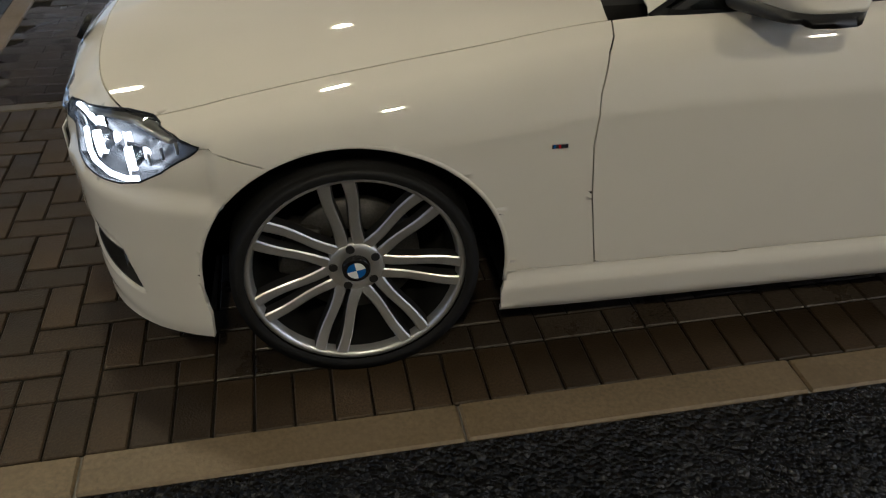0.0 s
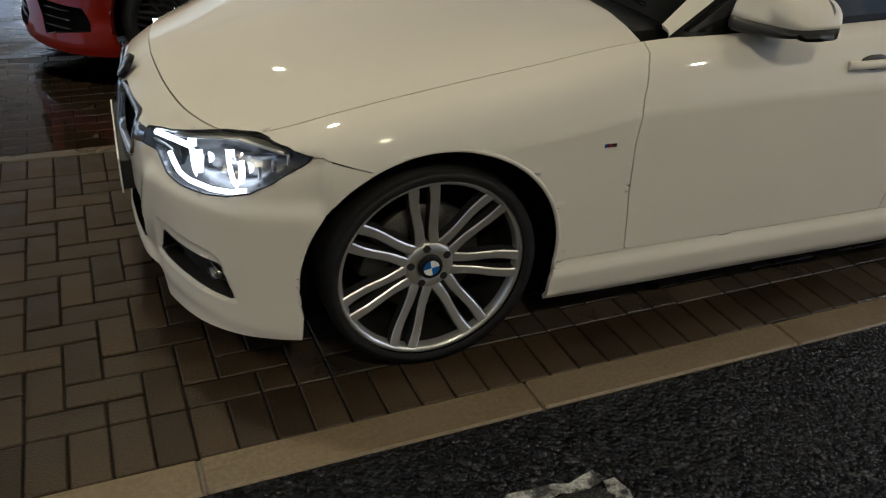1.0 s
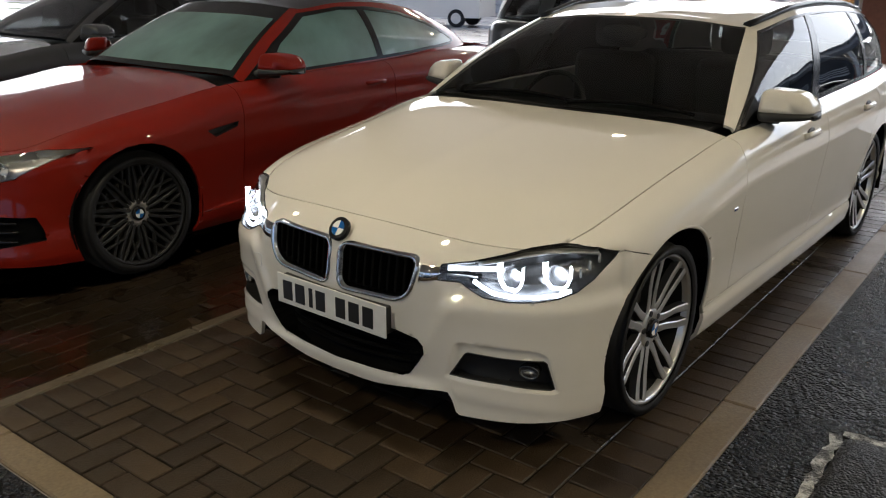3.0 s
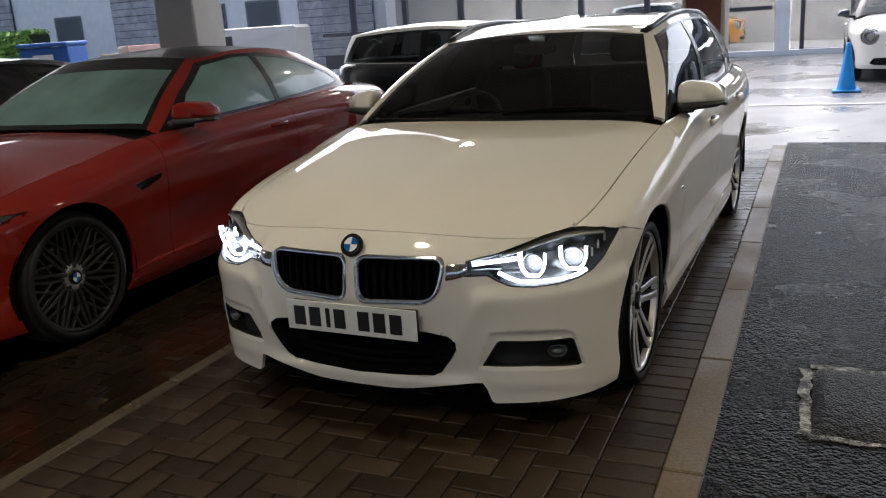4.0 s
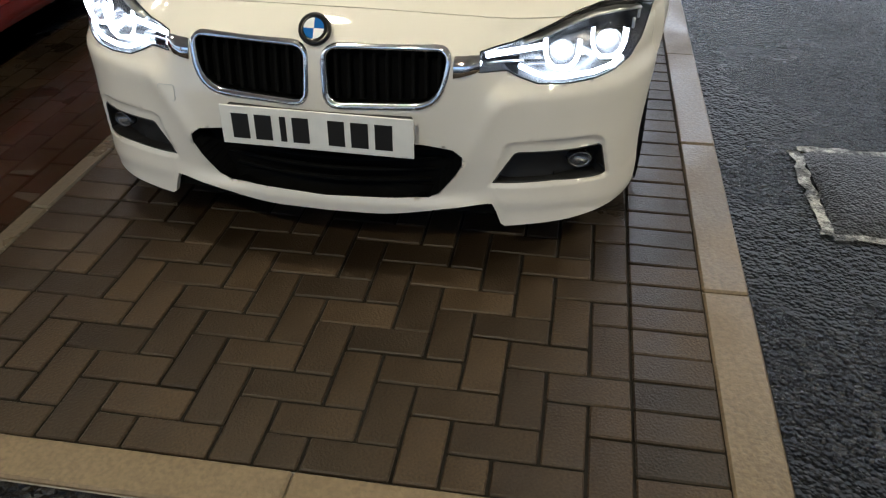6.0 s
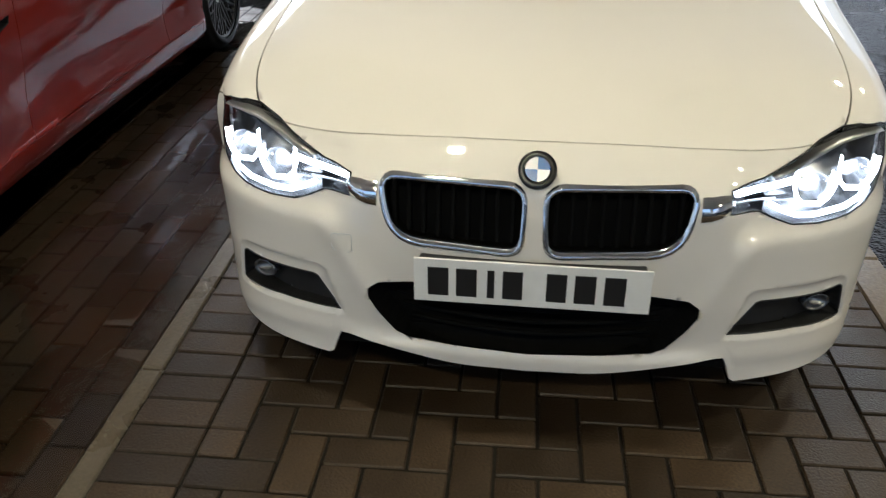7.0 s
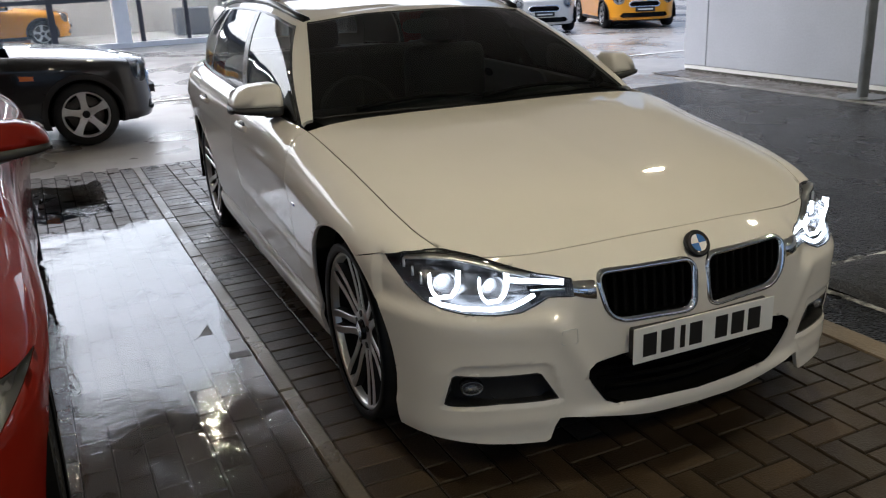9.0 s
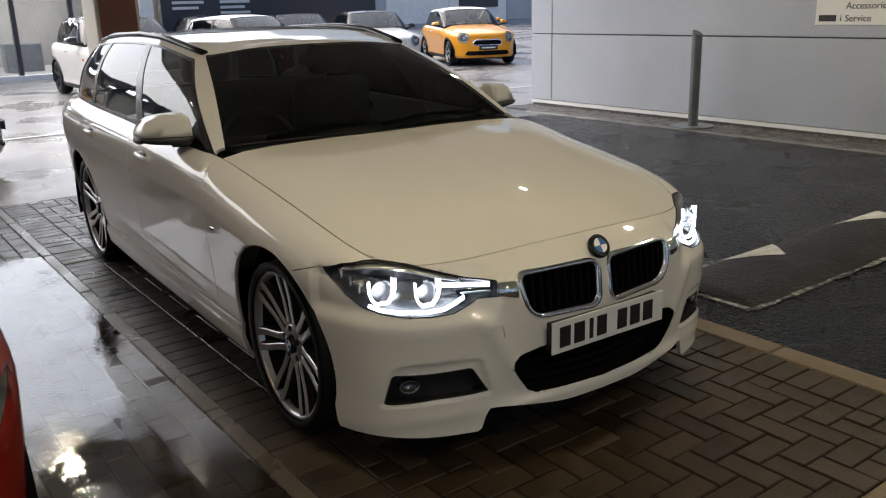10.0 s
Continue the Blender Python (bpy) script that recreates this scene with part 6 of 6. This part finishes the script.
black = hatch("black small hatchback with pale roof and five-spoke wheels", pose(7.14, 1.23, .0, 0, 0, 90), M["paint_black"], M["white"], "five", M["paint_black"])
white = hatch("white small car with black roof and mirrors near the showroom", pose(12.6, -2.75, .0, 0, 0, 0) @ Matrix.Scale(1.06, 4), M["paint_white"], M["paint_black"], "five_dark", M["paint_black"])
yellow = hatch("yellow-orange small hatchback with pale roof in the yard", pose(14.3, -11.6, .0, 0, 0, -22), M["paint_yellow"], M["white"], "five", M["paint_yellow"])
copy_thing(yellow, pose(17.2, -13.9, 0, 0, 0, -22))
grey_hatch = hatch("dark grey small hatchback parked before the showroom", pose(16.6, -5.9, .0, 0, 0, -10), M["paint_grey"], M["paint_black"], "five", M["paint_black"])
copy_thing(grey_hatch, pose(17.0, -8.4, 0, 0, 0, -10))
tagged(copy_thing(yellow, pose(22.2, 1.2, .08, 0, 0, 90)), "yellow-orange small hatchback on display inside the showroom")
silver = hatch("silver-white small hatchback parked in the yard", pose(14.9, -9.2, .0, 0, 0, -18), M["paint_white"], M["paint_grey"], "five", M["paint_black"])
tagged(copy_thing(black, pose(14.2, -6.3, 0, 0, 0, 12)), "black small hatchback parked before the showroom")


# ---- traffic cone ----
cone = empty("traffic_cone", pose(10.75, -1.82, 0.0))
tagged(cone, "bright blue plastic traffic cone standing on the yard", "traffic cone")
part("base", boxed(-.19, .19, -.19, .19, 0, .03, bevel=.012, seg=2), M["cone"], cone)
cb = bmesh.new()
rings = []
for r, z in ((.135, .03), (.125, .06), (.03, .68), (.022, .70), (.018, .68)):
    rings.append([cb.verts.new((r * math.cos(k * math.pi / 12), r * math.sin(k * math.pi / 12), z)) for k in range(24)])
for a, b in zip(rings, rings[1:]):
    for k in range(24):
        cb.faces.new((a[k], a[(k + 1) % 24], b[(k + 1) % 24], b[k])).smooth = True
part("body", cb, M["cone"], cone)


# ---- white van by the showroom ----
def van(m):
    v = empty("van", m)
    tagged(v, "white delivery van with dark windows by the showroom", "van")
    b = bmesh.new()
    prof = [(-2.3, .35), (-2.35, .75), (-2.15, .98), (-1.45, 1.15), (-.75, 1.9), (-.55, 2.0), (2.3, 2.0), (2.4, 1.9), (2.42, .35)]
    sides = []
    for y, k in ((-.95, .0), (-.90, .06), (.90, .06), (.95, 0)):
        sides.append([b.verts.new((x, y * (1 - .10 * max(0, z - 1)), z + (.02 if k else 0))) for x, z in prof])
    for s, t in zip(sides, sides[1:]):
        for i in range(len(prof) - 1):
            b.faces.new((s[i], s[i + 1], t[i + 1], t[i]))
    b.faces.new(sides[0][::-1])
    b.faces.new(sides[-1])
    bmesh.ops.recalc_face_normals(b, faces=b.faces)
    part("body", b, M["paint_white"], v)
    for s in (-1, 1):
        w = bmesh.new()
        pts = [(-1.2, 1.15), (-.72, 1.72), (-.1, 1.75), (-.1, 1.15)]
        w.faces.new([w.verts.new((x, s * (.965 - .095 * max(0, z - 1)), z)) for x, z in pts])
        part("window", w, M["glass"], v)
        for x in (-1.5, 1.5):
            t = bmesh.new()
            tube(t, (x, s * .78, .33), (x, s * .965, .33), .33, sides=28)
            wl_ = part("wheel", t, M["rubber"], v)
            t = bmesh.new()
            tube(t, (x, s * .9, .33), (x, s * .972, .33), .2, sides=20)
            part("hub_cap", t, M["alloy"], wl_)
    w = bmesh.new()
    w.faces.new([w.verts.new(p) for p in ((-1.42, -.8, 1.2), (-.80, -.74, 1.87), (-.80, .74, 1.87), (-1.42, .8, 1.2))])
    bmesh.ops.translate(w, vec=(-.02, 0, .02), verts=w.verts)
    part("windscreen", w, M["glass"], v)
    part("bumper", boxed(-2.42, -2.2, -.93, .93, .3, .55, bevel=.04, seg=2), M["plastic"], v)
    return v


van(pose(17.8, 14.0, 0, 0, 0, -75) @ Matrix.Scale(.76, 4))

# ---- hedge ----
hd = empty("hedge")
tagged(hd, "low clipped green hedge behind the parked cars", "hedge")
# solid near-black green block: the shade between the leaves, as colour
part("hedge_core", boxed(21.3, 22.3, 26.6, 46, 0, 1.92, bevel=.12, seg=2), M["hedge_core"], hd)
rng = np.random.default_rng(5)
n = 26000
base = np.stack([21.15 + rng.normal(0, .09, n), rng.uniform(26.5, 46, n), rng.uniform(0, 2.0, n)], 1)
top = rng.uniform(0, 1, n) < .25
base[top, 0] += rng.uniform(0, 1.1, top.sum())
base[top, 2] = 1.96 + rng.normal(0, .04, top.sum())
base[:, 0] += .12 * np.sin(base[:, 1] * 2.1) * np.cos(base[:, 2] * 2.7)
d1 = rng.normal(0, 1, (n, 3))
d1 /= np.linalg.norm(d1, axis=1)[:, None]
d2 = np.cross(d1, rng.normal(0, 1, (n, 3)))
d2 /= np.linalg.norm(d2, axis=1)[:, None]
size = rng.uniform(.05, .10, (n, 1))
verts = np.concatenate([base - d1 * size, base + d2 * size * .5, base + d1 * size, base - d2 * size * .5], 1).reshape(-1, 3)
me = bpy.data.meshes.new("leaves")
me.from_pydata(verts.tolist(), [], np.arange(4 * n).reshape(-1, 4).tolist())
me.materials.append(M["hedge"])
lv = new("leaves", me)
lv.parent = hd
tagged(lv, kind="stuff")


# ---- standing water ----
def puddle(x0, x1, y0, y1, seed, n=90, wander=.05):
    """A sheet of water with ragged ends and a wavering side."""
    rnd = random.Random(seed)
    ph = [rnd.uniform(0, 6.28) for _ in range(8)]

    def wave(t, k):
        return wander * (math.sin(5 * t + ph[k]) + .6 * math.sin(13 * t + ph[k + 1]) + .4 * math.sin(29 * t + ph[k + 2]) + rnd.uniform(-.2, .2))
    rim = [(x0 + (x1 - x0) * k / n, y0) for k in range(n + 1)]
    rim += [(x1 + wave(k / 12, 0), y0 + (y1 - y0) * k / 30) for k in range(1, 30)]
    rim += [(x1 - (x1 - x0) * k / n, y1 + wave(k / 20, 2)) for k in range(n + 1)]
    rim += [(x0 + wave(k / 12, 4), y1 - (y1 - y0) * k / 30) for k in range(1, 30)]
    b = bmesh.new()
    top = [b.verts.new((x, y, .0057)) for x, y in rim]
    low = [b.verts.new((x, y, -.005)) for x, y in rim]
    b.faces.new(top)
    for k in range(len(rim)):
        b.faces.new((low[k], low[(k + 1) % len(rim)], top[(k + 1) % len(rim)], top[k]))
    bmesh.ops.recalc_face_normals(b, faces=b.faces)
    return tagged(obj("water_puddle", b, M["water"]), "shallow rain water mirroring the bright sky on bricks", "puddle")


puddle(-1.40, 3.15, BAY_R + .004, 2.35, 3)
puddle(-1.40, -.55, 2.42, 5.2, 11, 40)
puddle(-3.4, -1.62, 1.1, 6.5, 13, 60, .12)
puddle(3.5, 4.6, 1.3, 2.3, 7, 40)


# ---- bin and boxes by the hedge ----
wb = empty("wheelie_bin", pose(9.2, 12.1, 0, 0, 0, 20))
tagged(wb, "large blue plastic wheeled bin near the hedge", "bin")
b_ = boxed(-.4, .4, -.5, .5, .12, 1.38, bevel=.03, seg=2)
for v in b_.verts:
    k = 1.12 - .17 * (v.co.z / 1.4)
    v.co.x *= k
    v.co.y *= k
part("body", b_, M["bluesign"], wb)
part("lid", boxed(-.44, .44, -.5, .5, 1.39, 1.47, bevel=.03, seg=2), M["bluesign"], wb)
part("label_panel", boxed(-.435, -.43, -.2, .2, .95, 1.25), M["white"], wb)
for y in (-.38, .38):
    for x in (-.3, .3):
        part("castor", tube(bmesh.new(), (x, y - .03, .07), (x, y + .03, .07), .07, sides=14), M["rubber"], wb)
M["card"] = mat("brown_cardboard", (0.42, 0.30, 0.20), 0.8, 0, 0.2, 6, 0.1, 80)
M["pinkboard"] = mat("pale_insulation_board", (0.55, 0.36, 0.33), 0.7, 0, 0.15, 5)
pt = empty("pallet_stack", pose(9.6, 10.2, 0))
tagged(pt, "stack of wooden pallets near the hedge", "pallet stack")
for k in range(7):
    part("pallet", boxed(-.55, .55, -.7, .7, .15 * k, .15 * k + .125, bevel=.01), M["card"], pt)
rb = random.Random(4)
for k in range(7):
    w, h = rb.uniform(.18, .34), rb.uniform(.14, .32)
    bx = boxed(-w, w, -w * .7, w * .7, 0, h, bevel=.008)
    bo = obj("cardboard_box", bx, [M["card"], M["pinkboard"], M["white"]][k % 3])
    bo.matrix_world = pose(9.5 + rb.uniform(-.3, .3), 9.6 + .2 * k, 1.028 + (.0 if k % 2 else 0), 0, 0, rb.uniform(-40, 40))
    tagged(bo, "pale discarded cardboard box on the pallet stack", "box", group="boxes on the pallets")

# ---- paving bricks, laid last ----
bed = boxed(STRIP_X, 5.0, KERB_IN, BAY_L, -0.1, -0.0025)
floor_a = tagged(obj("floor_bay", bed, M["joint"]), "brown brick paving of the parking bay, partly wet", "paving", kind="structure")
bed = boxed(STRIP_X, 5.0, BAY_R, 9.0, -0.1, -0.0025)
floor_b = tagged(obj("floor_next_bay", bed, M["joint"]), "wet dark brick paving of the neighbouring bay", "paving", kind="structure")


def brick_mesh(name, lx, ly, material):
    bm = boxed(-lx / 2 + 0.003, lx / 2 - 0.003, -ly / 2 + 0.003, ly / 2 - 0.003, -0.03, 0.0, bevel=0.0035)
    me = bpy.data.meshes.new(name)
    bm.to_mesh(me)
    bm.free()
    me.materials.append(material)
    return me


brick_x = brick_mesh("brick_lengthwise", 0.2, 0.1, M["brick"])
brick_y = brick_mesh("brick_crosswise", 0.1, 0.2, M["brick"])
brick_h = brick_mesh("brick_half", 0.1, 0.1, M["brick"])


def herringbone(x0, x1, y0, y1):
    """0.2 x 0.1 bricks in a right-angled herringbone, with half bricks where the edge cuts one."""
    nx, ny = int((x1 - x0) / 0.1), int((y1 - y0) / 0.1 + 0.5)
    py = (y1 - y0) / ny
    out, used = [], set()
    for i in range(-1, nx):
        for j in range(-1, ny):
            k = (i - j) % 4
            pair = ((i, j), (i + 1, j)) if k == 0 else ((i, j), (i, j + 1)) if k == 3 else None
            if pair and all(0 <= a < nx and 0 <= b < ny for a, b in pair):
                used.update(pair)
                out.append((x0 + i * 0.1 + (0.1 if k == 0 else 0.05), y0 + (j + (0.5 if k == 0 else 1.0)) * py, k == 0))
    for i in range(nx):
        for j in range(ny):
            if (i, j) not in used:
                out.append((x0 + i * 0.1 + 0.05, y0 + (j + 0.5) * py, None))
    return out


def lay(bricks, floor, keep):
    near, far = [], []
    for b in bricks:
        (near if keep(b) else far).append(b)
    for x, y, lengthwise in near:
        o = new("brick", brick_x if lengthwise else brick_y if lengthwise is False else brick_h)
        o.parent = floor
        o.location = (x, y, 0.004 + random.uniform(-0.002, 0.0015))
        o.rotation_euler = (random.uniform(-0.012, 0.012), random.uniform(-0.012, 0.012), random.uniform(-0.012, 0.012))
    verts, faces = [], []
    for x, y, lengthwise in far:
        a, b = (0.097, 0.047) if lengthwise else (0.047, 0.097) if lengthwise is False else (0.047, 0.047)
        z = 0.004 + random.uniform(-0.0015, 0.0015)
        n = len(verts)
        for e, zz in ((0.0, z - 0.02), (0.0, z - 0.003), (0.003, z)):
            verts += [(x - a + e, y - b + e, zz), (x + a - e, y - b + e, zz), (x + a - e, y + b - e, zz), (x - a + e, y + b - e, zz)]
        for r in (0, 4):
            for i in range(4):
                faces.append((n + r + i, n + r + (i + 1) % 4, n + r + 4 + (i + 1) % 4, n + r + 4 + i))
        faces.append((n + 8, n + 9, n + 10, n + 11))
    me = bpy.data.meshes.new("brick_field")
    me.from_pydata(verts, [], faces)
    me.materials.append(M["brick_rest"])
    o = new("brick_field", me)
    o.parent = floor
    tagged(o, kind="stuff")


SOLD = 0.2
soldier = [(STRIP_X + 0.05 + 0.1 * i, y, False) for i in range(64) for y in (KERB_IN + 0.1, BAY_L - 0.1)]
field = herringbone(STRIP_X, 5.0, KERB_IN + 0.2, BAY_L - 0.2)
lay(soldier + field, floor_a, lambda b: b[0] < -0.35 or ((b[1] < -0.87 or b[1] > 0.75) and b[0] < 1.6))
field = [(STRIP_X + 0.1 + 0.2 * i + (0.1 if j % 2 else 0), BAY_R + 0.05 + 0.1 * j, True) for i in range(32) for j in range(70)]
lay(field, floor_b, lambda b: b[1] < 1.35 and -1.3 < b[0] < 1.2)
